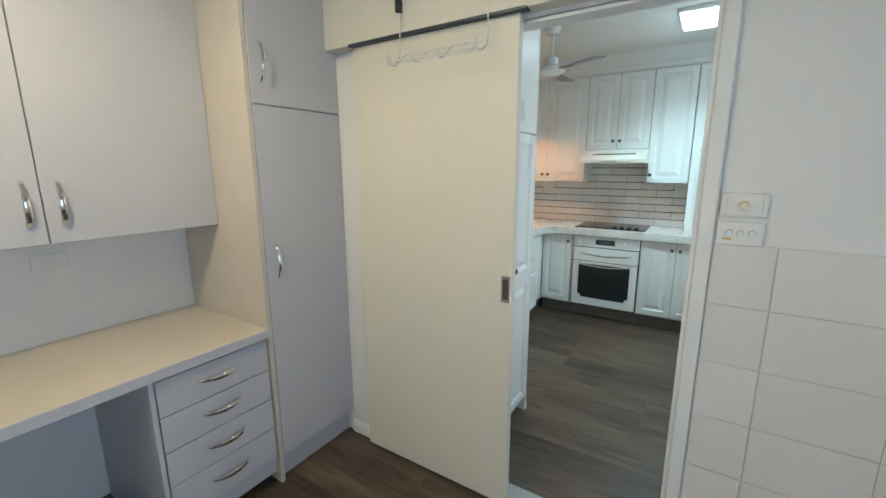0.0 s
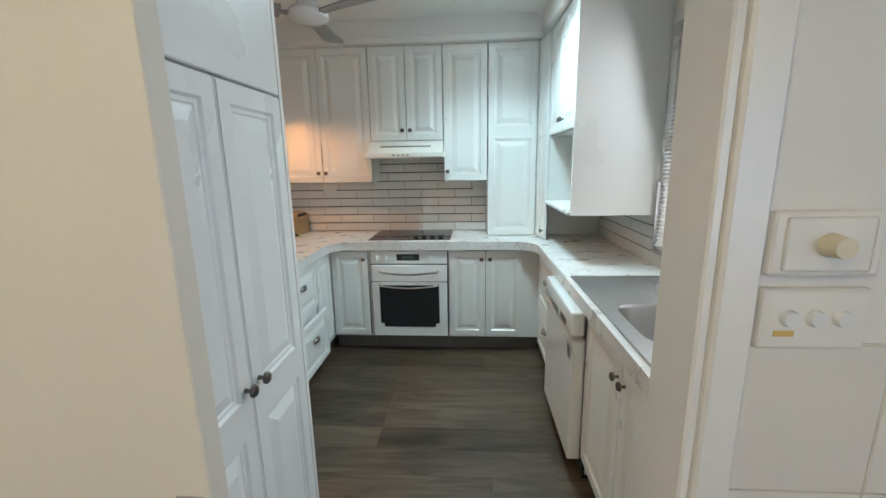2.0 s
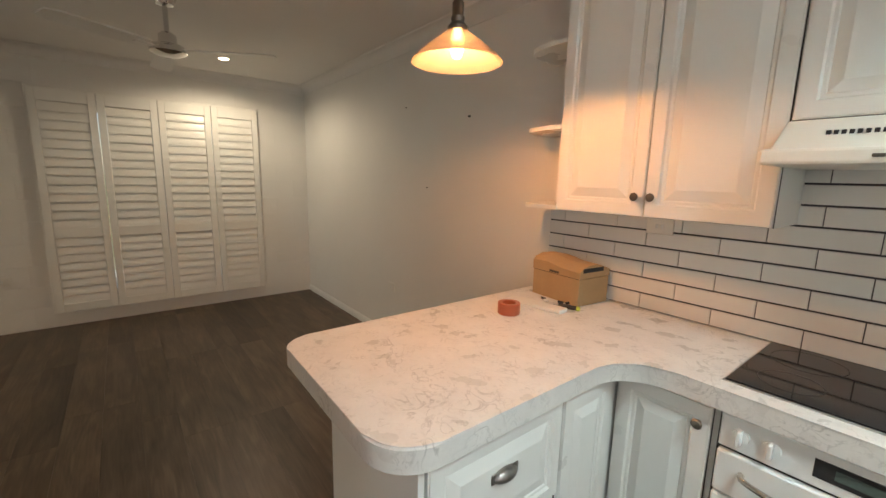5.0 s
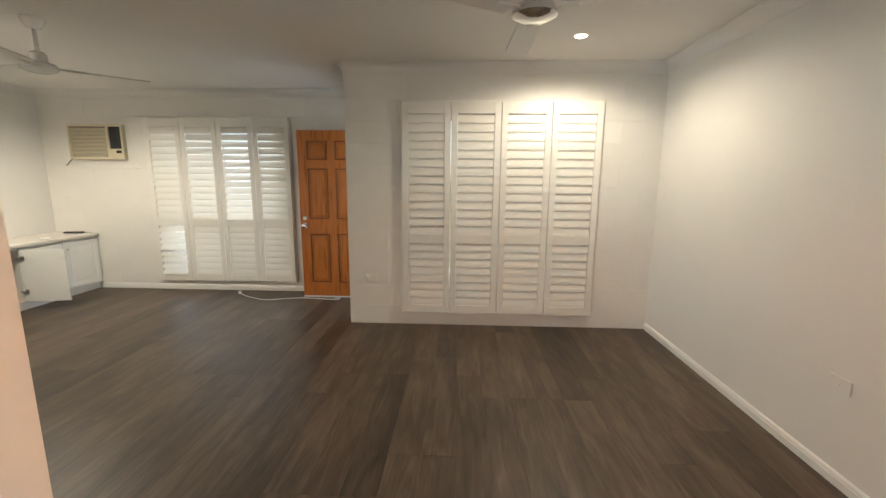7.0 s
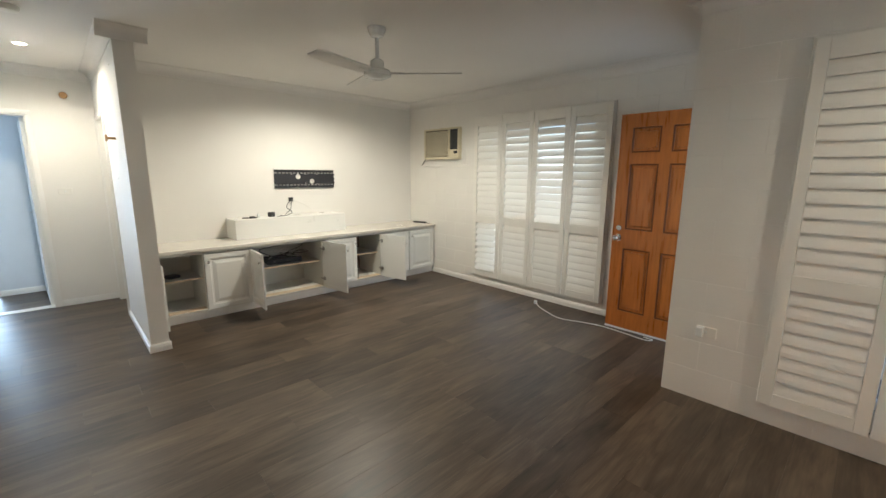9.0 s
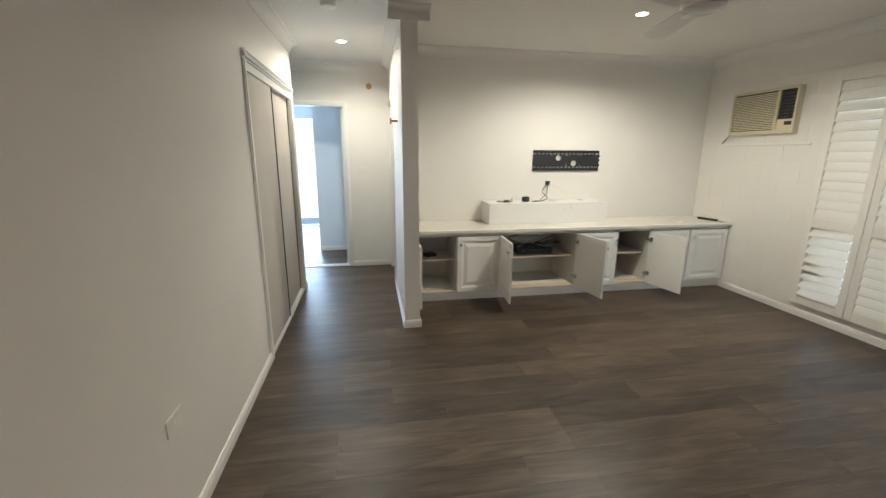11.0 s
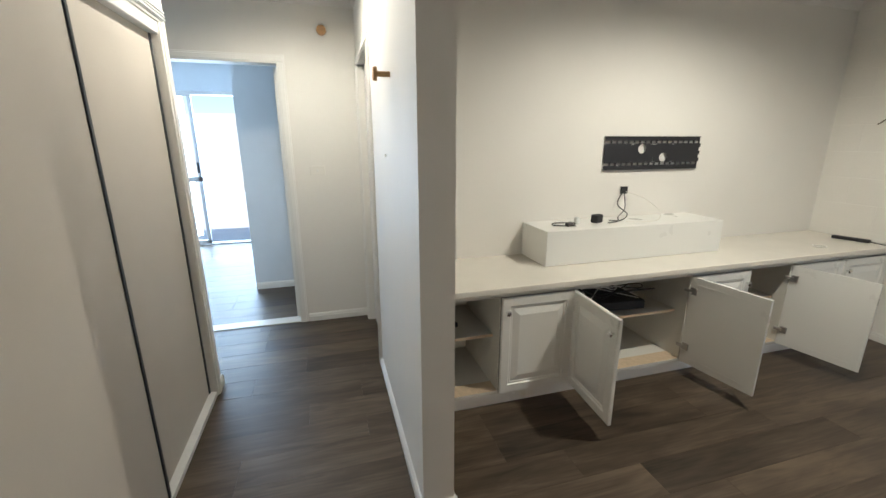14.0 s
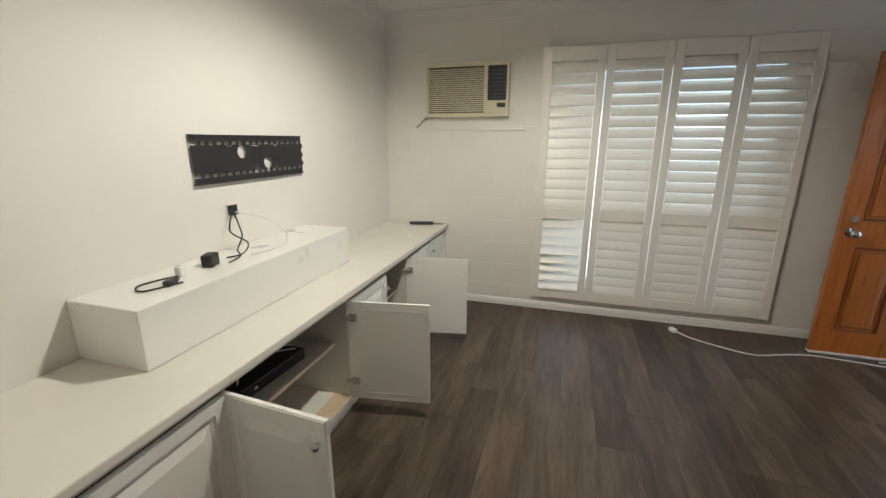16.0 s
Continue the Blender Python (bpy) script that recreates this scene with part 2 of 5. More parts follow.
M_concrete = mat("concrete_paving", (0.62, 0.60, 0.57), 0.85, var=0.12, scale=1.5, bump=0.2)
M_ground = mat("dry_lawn", (0.16, 0.17, 0.07), 0.95, var=0.3, scale=3, bump=0.3)
M_glare = mat("pale_glare_backdrop", (0.80, 0.76, 0.70), 0.6, var=0.06)
M_brick = mat("pink_brick_paint", (0.74, 0.47, 0.39), 0.85, var=0.12, scale=12, bump=0.2)
M_bluewall = mat("bedroom_blue_paint", (0.68, 0.72, 0.76), 0.6, var=0.03, bump=0.05)
M_alu = mat("dark_aluminium", (0.06, 0.07, 0.08), 0.4, 0.6)
M_walum = mat("white_aluminium", (0.75, 0.75, 0.75), 0.35, 0.2)


# ---- building helpers ----
def box(bm, lo, hi, bevel=0.0, seg=1):
    lo, hi = [min(a, b) for a, b in zip(lo, hi)], [max(a, b) for a, b in zip(lo, hi)]
    m = Matrix.Translation([(a + b) / 2 for a, b in zip(lo, hi)]) @ Matrix.Diagonal([*(b - a for a, b in zip(lo, hi)), 1])
    vs = bmesh.ops.create_cube(bm, size=1, matrix=m)["verts"]
    if bevel:
        es = list({e for v in vs for e in v.link_edges})
        bmesh.ops.bevel(bm, geom=es, offset=bevel, segments=seg, affect="EDGES", profile=0.5)
    return bm


def rod(bm, a, b, r, r2=None, n=14):
    a, b = Vector(a), Vector(b)
    d = b - a
    m = Matrix.Translation((a + b) / 2) @ d.to_track_quat("Z", "Y").to_matrix().to_4x4()
    bmesh.ops.create_cone(bm, cap_ends=True, segments=n, radius1=r, radius2=r if r2 is None else r2, depth=d.length, matrix=m)
    return bm


def lathe(bm, profile, centre, n=32):
    """Turns (radius, height) pairs round the vertical through centre."""
    rings = [[bm.verts.new((centre[0] + r * math.cos(a), centre[1] + r * math.sin(a), centre[2] + z))
              for a in (2 * math.pi * k / n for k in range(n))] for r, z in profile]
    for p, q in zip(rings, rings[1:]):
        for k in range(n):
            bm.faces.new((p[k], p[(k + 1) % n], q[(k + 1) % n], q[k]))
    return bm


def tube(name, pts, r, material, parent=None):
    cu = bpy.data.curves.new(name, "CURVE")
    cu.dimensions, cu.bevel_depth, cu.bevel_resolution, cu.use_fill_caps = "3D", r, 2, True
    s = cu.splines.new("POLY")
    vs = [Vector(p) for p in pts]
    fine = []
    for i in range(len(vs) - 1):
        p0, p1, p2, p3 = vs[max(i - 1, 0)], vs[i], vs[i + 1], vs[min(i + 2, len(vs) - 1)]
        for k in range(6):
            u = k / 6
            fine.append(0.5 * ((2 * p1) + (p2 - p0) * u + (2 * p0 - 5 * p1 + 4 * p2 - p3) * u * u + (3 * p1 - p0 - 3 * p2 + p3) * u ** 3))
    fine.append(vs[-1])
    s.points.add(len(fine) - 1)
    for p, v in zip(s.points, fine):
        p.co = (*v, 1)
    cu.materials.append(material)
    tmp = bpy.data.objects.new(name, cu)
    me = bpy.data.meshes.new_from_object(tmp)
    bpy.data.objects.remove(tmp)
    ob = new(name, me)
    if parent:
        ob.parent = parent
    return ob


def finish(name, bm, material, parent=None, smooth=False, at=None):
    bmesh.ops.recalc_face_normals(bm, faces=bm.faces)
    me = bpy.data.meshes.new(name)
    bm.to_mesh(me)
    bm.free()
    me.materials.append(material)
    if smooth:
        for p in me.polygons:
            p.use_smooth = True
        me.set_sharp_from_angle(angle=radians(40))
    ob = new(name, me)
    if parent:
        ob.parent = parent
    if at is not None:
        ob.matrix_local = at
    return ob


def bx(name, lo, hi, material, parent=None, bevel=0.0, at=None, seg=1):
    return finish(name, box(bmesh.new(), lo, hi, bevel, seg), material, parent, at=at)


def thing(name, at, label, category, group="", kind=""):
    ob = new(name)
    ob.matrix_world = at
    return tagged(ob, label, category, group, kind)


def struct(ob, label):
    return tagged(ob, label, "", "", "structure")


def wall(name, axis, p0, p1, a0, a1, top, holes=(), material=None, label="white painted plaster wall"):
    """A wall across axis ('x' or 'y') from p0 to p1, along a0..a1, with holes (a0, a1, z0, z1)."""
    bm = bmesh.new()

    def put(u0, u1, z0, z1):
        if u1 - u0 < 1e-4 or z1 - z0 < 1e-4:
            return
        if axis == "x":
            box(bm, (p0, u0, z0), (p1, u1, z1))
        else:
            box(bm, (u0, p0, z0), (u1, p1, z1))
    u = a0
    for h0, h1, z0, z1 in sorted(holes):
        put(u, h0, 0, top), put(h0, h1, 0, z0), put(h0, h1, z1, top)
        u = h1
    put(u, a1, 0, top)
    return struct(finish(name, bm, material or M_wall), label)


door_cache = {}


def door_mesh(w, h, t=0.02, splits=(), frame_w=0.055, material=None):
    """A raised-panel door, hinge edge at x=0, front towards -y at y=-t; splits are heights of cross rails."""
    key = (round(w, 3), round(h, 3), t, splits, frame_w, material.name)
    if key in door_cache:
        return door_cache[key]
    bm = box(bmesh.new(), (0, -t, 0), (w, 0, h))
    for z in splits:
        bmesh.ops.bisect_plane(bm, geom=bm.verts[:] + bm.edges[:] + bm.faces[:], plane_co=(0, 0, z), plane_no=(0, 0, 1))
    front = [f for f in bm.faces if f.normal.y < -0.9]
    fw = min(frame_w * 0.86, w * 0.17, h * 0.27)
    for f in front:
        for thick, depth in ((fw, 0), (0.006, -0.007), (0.009, 0), (0.004, -0.003), (min(0.038, w * 0.11), 0.011)):
            bmesh.ops.inset_region(bm, faces=[f], thickness=thick, depth=depth, use_even_offset=True)
    rim = [e for e in bm.edges if all(abs(v.co.y + t) < 1e-5 for v in e.verts) and
           (all(abs(v.co.x) < 1e-5 for v in e.verts) or all(abs(v.co.x - w) < 1e-5 for v in e.verts) or
            all(abs(v.co.z) < 1e-5 for v in e.verts) or all(abs(v.co.z - h) < 1e-5 for v in e.verts))]
    bmesh.ops.bevel(bm, geom=rim, offset=0.004, segments=2, affect="EDGES")
    bmesh.ops.recalc_face_normals(bm, faces=bm.faces)
    me = bpy.data.meshes.new("panel_door")
    bm.to_mesh(me)
    bm.free()
    me.materials.append(material)
    door_cache[key] = me
    return me


knob_cache = {}


def knob(parent, x, y, z, material=None, size=1.0):
    """A turned knob that stands out towards -y."""
    material = material or M_pewter
    if (material.name, size) not in knob_cache:
        bm = bmesh.new()
        lathe(bm, [(0.0001, 0), (0.006, 0), (0.005, 0.010), (0.006, 0.014), (0.015, 0.018), (0.016, 0.023), (0.012, 0.028), (0.0001, 0.030)], (0, 0, 0), 16)
        bmesh.ops.transform(bm, matrix=pose(0, 0, 0, 90) @ Matrix.Scale(size, 4), verts=bm.verts)
        ob = finish("handle", bm, material, parent, True)
        knob_cache[(material.name, size)] = ob.data
    else:
        ob = new("handle", knob_cache[(material.name, size)])
        ob.parent = parent
    ob.matrix_local = pose(x, y, z)
    ob["label"] = "small round knob"
    return ob


def cup(parent, x, y, z):
    """A cup pull on a drawer front facing -y."""
    bm = bmesh.new()
    bmesh.ops.create_uvsphere(bm, u_segments=20, v_segments=10, radius=1)
    bmesh.ops.transform(bm, matrix=Matrix.Diagonal((0.045, 0.024, 0.022, 1)), verts=bm.verts)
    bmesh.ops.bisect_plane(bm, geom=bm.verts[:] + bm.edges[:] + bm.faces[:], plane_co=(0, 0, -0.008), plane_no=(0, 0, -1), clear_outer=True)
    box(bm, (-0.05, -0.004, -0.012), (0.05, 0.0, 0.018), 0.001)
    ob = finish("handle", bm, M_cup, parent, True, pose(x, y, z))
    ob["label"] = "aged pewter cup pull"
    return ob


def panel_door(parent, m, w, h, knob_at=None, splits=(), name="door", material=None, knob_mat=None, frame_w=0.055, shut=True):
    ob = new(name, door_mesh(w, h, 0.02, splits, frame_w, material or M_cab))
    ob.parent = parent
    ob.matrix_local = m
    # a black sheet behind the door paints the shade of the gaps round it
    if shut:
        bx("seal_gap_shade", (-0.0018, -0.004, -0.0018), (w + 0.0018, -0.0006, h + 0.0018), M_seal_shade, ob)
    if knob_at:
        knob(ob, knob_at[0], -0.02, knob_at[1], knob_mat)
    return ob


def W(parent):
    """Lays a part that is built in world metres under an unturned thing."""
    return Matrix.Translation(-parent.location)


def rz(deg):
    return pose(0, 0, 0, 0, 0, deg)


CEIL = 2.52
YN = 4.74          # face of the north wall
XA, XB = -5.634, -6.77
YTV = -2.458

# ---- large structure ----
wall("wall_north", "y", YN, YN + 0.15, XA - 0.15, 1.20, CEIL)
wall("wall_west_dining", "x", XA - 0.15, XA, 1.76, YN, CEIL, [(2.42, 4.06, 0.25, 2.08)])
wall("wall_entry", "y", 1.76, 1.90, XB - 0.15, XA - 0.15, CEIL, [(-6.52, -5.80, 0.0, 2.06)])
wall("wall_west_living", "x", XB - 0.15, XB, YTV - 0.12, 1.76, CEIL, [(-0.98, 0.66, 0.25, 2.08)])
wall("wall_television", "y", YTV - 0.12, YTV, XB, -3.217, CEIL)
wall("wall_divider", "x", -3.217, -3.089, -3.432, -1.329, CEIL, [(-3.32, -2.60, 0.0, 2.03)])
wall("wall_hall_end", "y", -3.55, -3.432, -3.217, -0.6, CEIL, [(-2.52, -1.72, 0.0, 2.03)])
wall("wall_hall", "x", -2.08, -1.995, -2.60, 2.365, CEIL, [(-2.48, -0.95, 0.02, 2.04)])
wall("wall_hall_return", "y", -2.60, -2.50, -1.995, -0.6, CEIL)
wall("wall_pantry_end", "y", 2.347, 2.365, -1.995, -0.599, CEIL)
wall("wall_kitchen_laundry", "y", 1.635, 1.72, -1.995, 1.50, CEIL, [(-0.59, 0.21, 0.0, 2.02)])
wall("wall_kitchen_east", "x", 0.97, 1.12, 1.72, YN, CEIL, [(1.98, 3.42, 1.0, 2.15)])
wall("wall_laundry_east", "x", 1.38, 1.50, -1.3, 1.635, CEIL, [(-0.75, 0.05, 0.85, 1.95)])
wall("wall_laundry_south", "y", -1.42, -1.30, -1.30, 1.50, CEIL)
wall("wall_wardrobe_back", "x", -1.36, -1.30, -2.50, 0.10, CEIL)
wall("wall_laundry_west", "y", 0.02, 0.10, -1.995, -1.36, CEIL)
wall("wall_bedroom_closet", "y", -4.52, -4.40, -3.3, -2.04, CEIL, material=M_bluewall, label="pale blue painted bedroom wall")
wall("wall_bedroom_south", "y", -6.75, -6.60, -3.3, 1.0, CEIL, [(-2.10, 0.15, 0.0, 2.15)], material=M_bluewall, label="pale blue painted bedroom wall")
wall("wall_bedroom_east", "x", 0.5, 0.6, -6.6, -2.6, CEIL, material=M_bluewall, label="pale blue painted bedroom wall")
wall("wall_bedroom_west", "x", -3.42, -3.30, -6.6, -3.55, CEIL, material=M_bluewall, label="pale blue painted bedroom wall")
wall("wall_side_room_south", "y", -3.50, -3.42, -4.6, -3.217, CEIL)
wall("wall_side_room_west", "x", -4.7, -4.6, -3.42, -2.578, CEIL)

bm = box(bmesh.new(), (XB - 0.2, -6.8, -0.2), (1.55, 4.95, -0.004))
struct(finish("floor", bm, M_gap), "dark joints between brown-grey vinyl floor planks")
bm = box(bmesh.new(), (XB - 0.2, -6.8, CEIL), (1.55, 4.95, CEIL + 0.15))
struct(finish("ceiling", bm, M_ceil), "flat white painted plaster ceiling")
bm = box(bmesh.new(), (-400, -400, -0.4), (400, 400, -0.22))
struct(finish("ground", bm, M_ground), "dry patchy lawn and dirt round the house")
struct(bx("patio", (-4.5, -14.5, -0.22), (3.5, -6.8, -0.06), M_concrete), "pale concrete patio slab outside the bedroom")
struct(bx("porch", (-8.5, 1.95, -0.22), (-5.8, 5.0, -0.05), M_concrete), "concrete porch slab outside the front door")
# unseen slab, added to block sun and sky from the west louvres
struct(bx("unseen_louvre_sunblock", (-8.6, -3.2, 2.55), (XB - 0.205, 1.90, 2.67), M_ceil), "white slab out of view, added to keep sun off the louvres")
# unseen slab, added so no sun patch falls through the front doorway
struct(bx("unseen_doorway_sunblock", (-8.6, 1.91, 2.55), (-5.79, 5.2, 2.67), M_ceil), "white slab out of view, added to keep sun out of the doorway")
# added pale panel, imitates the white glare beyond the bedroom's glass door
struct(bx("backdrop_glare", (-7.0, -14.4, -0.2), (5.0, -14.3, 2.3), M_glare), "cream panel across the yard, standing in for white glare outside")
# added blue panel, stands in for unidentified blue shapes behind the glass
struct(bx("backdrop_blue_panel", (-0.25, -9.2, -0.2), (2.5, -9.0, 2.6), mat("flat_blue", (0.10, 0.25, 0.55), 0.5, var=0.1)), "blue panel beside the patio, standing in for blue shapes outside")
struct(bx("backdrop_neighbour", (3.2, -1.0, -0.2), (3.4, 9.0, 5.2), M_brick), "pinkish painted brick wall of the neighbouring house")


def strip(bm, a, b, inward, profile):
    """Sweeps a profile of (out, z) pairs from a to b on a wall whose room side is inward."""
    a, b, n = Vector((*a, 0)), Vector((*b, 0)), Vector((*inward, 0))
    p = [bm.verts.new(a + n * o + Vector((0, 0, z))) for o, z in profile]
    q = [bm.verts.new(b + n * o + Vector((0, 0, z))) for o, z in profile]
    k = len(profile)
    for i in range(k):
        bm.faces.new((p[i], p[(i + 1) % k], q[(i + 1) % k], q[i]))
    bm.faces.new(p), bm.faces.new(q[::-1])


COVE = [(0.0, CEIL), (0.0, 2.428), (0.006, 2.430), (0.010, 2.446), (0.020, 2.472), (0.038, 2.494), (0.064, 2.506), (0.084, 2.511), (0.090, CEIL)]
SKIRT = [(0.0, 0.0), (0.014, 0.0), (0.014, 0.042), (0.010, 0.046), (0.010, 0.052), (0.013, 0.055), (0.006, 0.066), (0.0, 0.068)]
bm = bmesh.new()
RUNS = [((XA, YN), (-1.66, YN), (0, -1)), ((XA, 1.76), (XA, YN), (1, 0)), ((XB, YTV), (XB, 1.76), (1, 0)), ((XB, 1.76), (XA, 1.76), (0, -1)),
        ((-3.217, YTV), (XB, YTV), (0, 1)), ((-3.217, -1.329), (-3.217, YTV), (-1, 0)), ((-3.307, -1.329), (-2.999, -1.329), (0, 1)),
        ((-3.089, -3.432), (-3.089, -1.329), (1, 0)), ((-3.089, -3.432), (-0.6, -3.432), (0, 1)), ((-2.08, 2.365), (-2.08, -2.60), (-1, 0)),
        ((-2.08, 2.365), (-0.60, 2.365), (0, 1)), ((0.97, 1.72), (0.97, 3.45), (-1, 0)), ((-0.594, 1.72), (0.97, 1.72), (0, 1)),
        ((-2.08, -2.60), (-0.6, -2.60), (0, -1))]
for a, b, n in RUNS:
    strip(bm, a, b, n, COVE)
struct(finish("trim_cornice", bm, M_ceil, smooth=True), "white cove plaster cornice")
bm = bmesh.new()
for a, b, n in [((XA, YN), (-1.75, YN), (0, -1)), ((XB, YTV), (XB, 1.76), (1, 0)),
                ((-3.217, -1.329), (-3.217, -1.9), (-1, 0)), ((-3.231, -1.329), (-3.075, -1.329), (0, 1)), ((-3.089, -2.53), (-3.089, -1.329), (1, 0)),
                ((-3.089, -3.432), (-2.59, -3.432), (0, 1)), ((-2.08, 2.365), (-2.08, -0.89), (-1, 0)), ((-2.08, -2.54), (-2.08, -2.614), (-1, 0)),
                ((-2.08, 2.365), (-0.60, 2.365), (0, 1)), ((-3.3, -4.40), (-2.04, -4.40), (0, 1)), ((-1.36, 1.635), (-1.2, 1.635), (0, -1)),
                ((-2.094, -2.60), (-0.6, -2.60), (0, -1))]:
    strip(bm, a, b, n, SKIRT)
struct(finish("baseboard", bm, M_trim), "low white grooved timber skirting board")


def architrave(name, axis, face, out, a0, a1, top, w=0.058):
    """Moulded casing round an opening a0..a1 on a wall face, standing out by the sign of out."""
    bm = bmesh.new()
    for lo, hi in (((a0 - w, 0), (a0, top)), ((a1, 0), (a1 + w, top)), ((a0 - w, top), (a1 + w, top + w))):
        for d, inset in ((0.010, 0.0), (0.017, 0.012)):
            l, h = (lo[0] + inset, lo[1] + (inset if lo[1] else 0)), (hi[0] - inset, hi[1] - inset * (lo[1] > 0))
            f0, f1 = (face, face + out * d)
            if axis == "x":
                box(bm, (f0, l[0], l[1]), (f1, h[0], h[1]), 0.002)
            else:
                box(bm, (l[0], f0, l[1]), (h[0], f1, h[1]), 0.002)
    return struct(finish(name, bm, M_trim), "white gloss moulded door casing")


architrave("trim_hall_end", "y", -3.432, 1, -2.52, -1.72, 2.03)
architrave("trim_side_door", "x", -3.089, 1, -3.32, -2.60, 2.03)
architrave("trim_wardrobe", "x", -2.08, -1, -2.48, -0.95, 2.04)
bm = bmesh.new()
box(bm, (0.21, 1.617, 0), (0.254, 1.635, 2.06), 0.004)
box(bm, (0.196, 1.625, 0), (0.21, 1.73, 2.02), 0.003)
box(bm, (0.21, 1.72, 0), (0.26, 1.735, 2.06), 0.004)
box(bm, (-0.588, 1.637, 2.004), (0.196, 1.718, 2.017), 0.002)
struct(finish("trim_kitchen_doorway", bm, M_trim), "white gloss door jamb and casing")
bm = bmesh.new()
box(bm, (-0.59, 1.625, -0.002), (0.20, 1.73, 0.008), 0.003)
struct(finish("trim_threshold", bm, M_steel), "thin aluminium threshold strip")
bm = box(bmesh.new(), (-2.52, -3.55, -0.002), (-1.72, -3.432, 0.007), 0.003)
struct(finish("trim_threshold_bedroom", bm, M_plastic), "thin pale threshold strip")
bm = box(bmesh.new(), (-0.72, 4.40, 2.352), (0.50, 4.70, CEIL))
box(bm, (-1.66, 4.40, 2.352), (-0.72, 4.70, CEIL))
box(bm, (0.46, 3.47, 2.352), (0.97, 4.70, CEIL))
box(bm, (-1.70, 4.375, 2.35), (0.47, 4.41, 2.40), 0.006)
struct(finish("trim_bulkhead", bm, M_ceil), "white boxed bulkhead above the wall cabinets")


# ---- shutters ----
def shutters(name, label, x, y0, y1, z0, z1, tilts, wall_x):
    """Four hinged plantation shutter panels facing +x; tilts are louvre angles, upper and lower, for each panel."""
    top = thing(name, pose(x, (y0 + y1) / 2, z0), label, "window shutter")
    w = (y1 - y0) / 4
    bm = bmesh.new()
    d0 = wall_x - x
    for lo, hi in (((d0, y0 - 0.012, z0 - 0.012), (-0.012, y0 + 0.012, z1 + 0.012)), ((d0, y1 - 0.012, z0 - 0.012), (-0.012, y1 + 0.012, z1 + 0.012)),
                   ((d0, y0 + 0.012, z0 - 0.012), (-0.012, y1 - 0.012, z0 + 0.01)), ((d0, y0 + 0.012, z1 - 0.01), (-0.012, y1 - 0.012, z1 + 0.012))):
        box(bm, (x + lo[0], lo[1], lo[2]), (x + hi[0], hi[1], hi[2]), 0.003)
    finish("frame", bm, M_shut, top, at=W(top))
    bm = bmesh.new()
    n = 10
    prof = [(0.044 * math.cos(2 * math.pi * k / n), 0.0055 * math.sin(2 * math.pi * k / n)) for k in range(n)]
    L = w - 0.125
    p = [bm.verts.new((0.0 + a, -L / 2, b)) for a, b in prof]
    q = [bm.verts.new((0.0 + a, L / 2, b)) for a, b in prof]
    for k in range(n):
        bm.faces.new((p[k], p[(k + 1) % n], q[(k + 1) % n], q[k]))
    bm.faces.new(p), bm.faces.new(q[::-1])
    bmesh.ops.recalc_face_normals(bm, faces=bm.faces)
    slat = bpy.data.meshes.new("louvre")
    bm.to_mesh(slat)
    bm.free()
    slat.materials.append(M_shut)
    zm = z0 + 0.37 * (z1 - z0)
    for i in range(4):
        ya, yb = y0 + i * w + 0.003, y0 + (i + 1) * w - 0.003
        bm = bmesh.new()
        for a, b, c, d in ((ya, ya + 0.058, z0, z1), (yb - 0.058, yb, z0, z1), (ya + 0.058, yb - 0.058, z0, z0 + 0.08),
                           (ya + 0.058, yb - 0.058, z1 - 0.11, z1), (ya + 0.058, yb - 0.058, zm - 0.045, zm + 0.045)):
            box(bm, (x - 0.014, a, c), (x + 0.014, b, d), 0.002)
        panel = finish("panel", bm, M_shut, top, at=W(top))
        for tilt, za, zb in ((tilts[i][0], zm + 0.045, z1 - 0.11), (tilts[i][1], z0 + 0.08, zm - 0.045)):
            k = max(1, round((zb - za) / 0.080))
            for j in range(k):
                z = za + (j + 0.5) * (zb - za) / k
                s = new("louvre", slat)
                s.parent = panel
                s.matrix_local = pose(x, (ya + yb) / 2, z, 0, tilt + random.uniform(-1.5, 1.5), 0)
    return top


shutters("window_shutter", "closed white timber plantation shutters in four panels", -5.595, 2.31, 4.175, 0.142, 2.176,
         [(79, 79), (79, 79), (79, 79), (79, 79)], XA)
shutters("window_shutter", "white plantation shutters in four panels, louvres partly open", -6.735, -1.076, 0.757, 0.13, 2.189,
         [(75, 52), (70, 74), (63, 78), (70, 75)], XB)


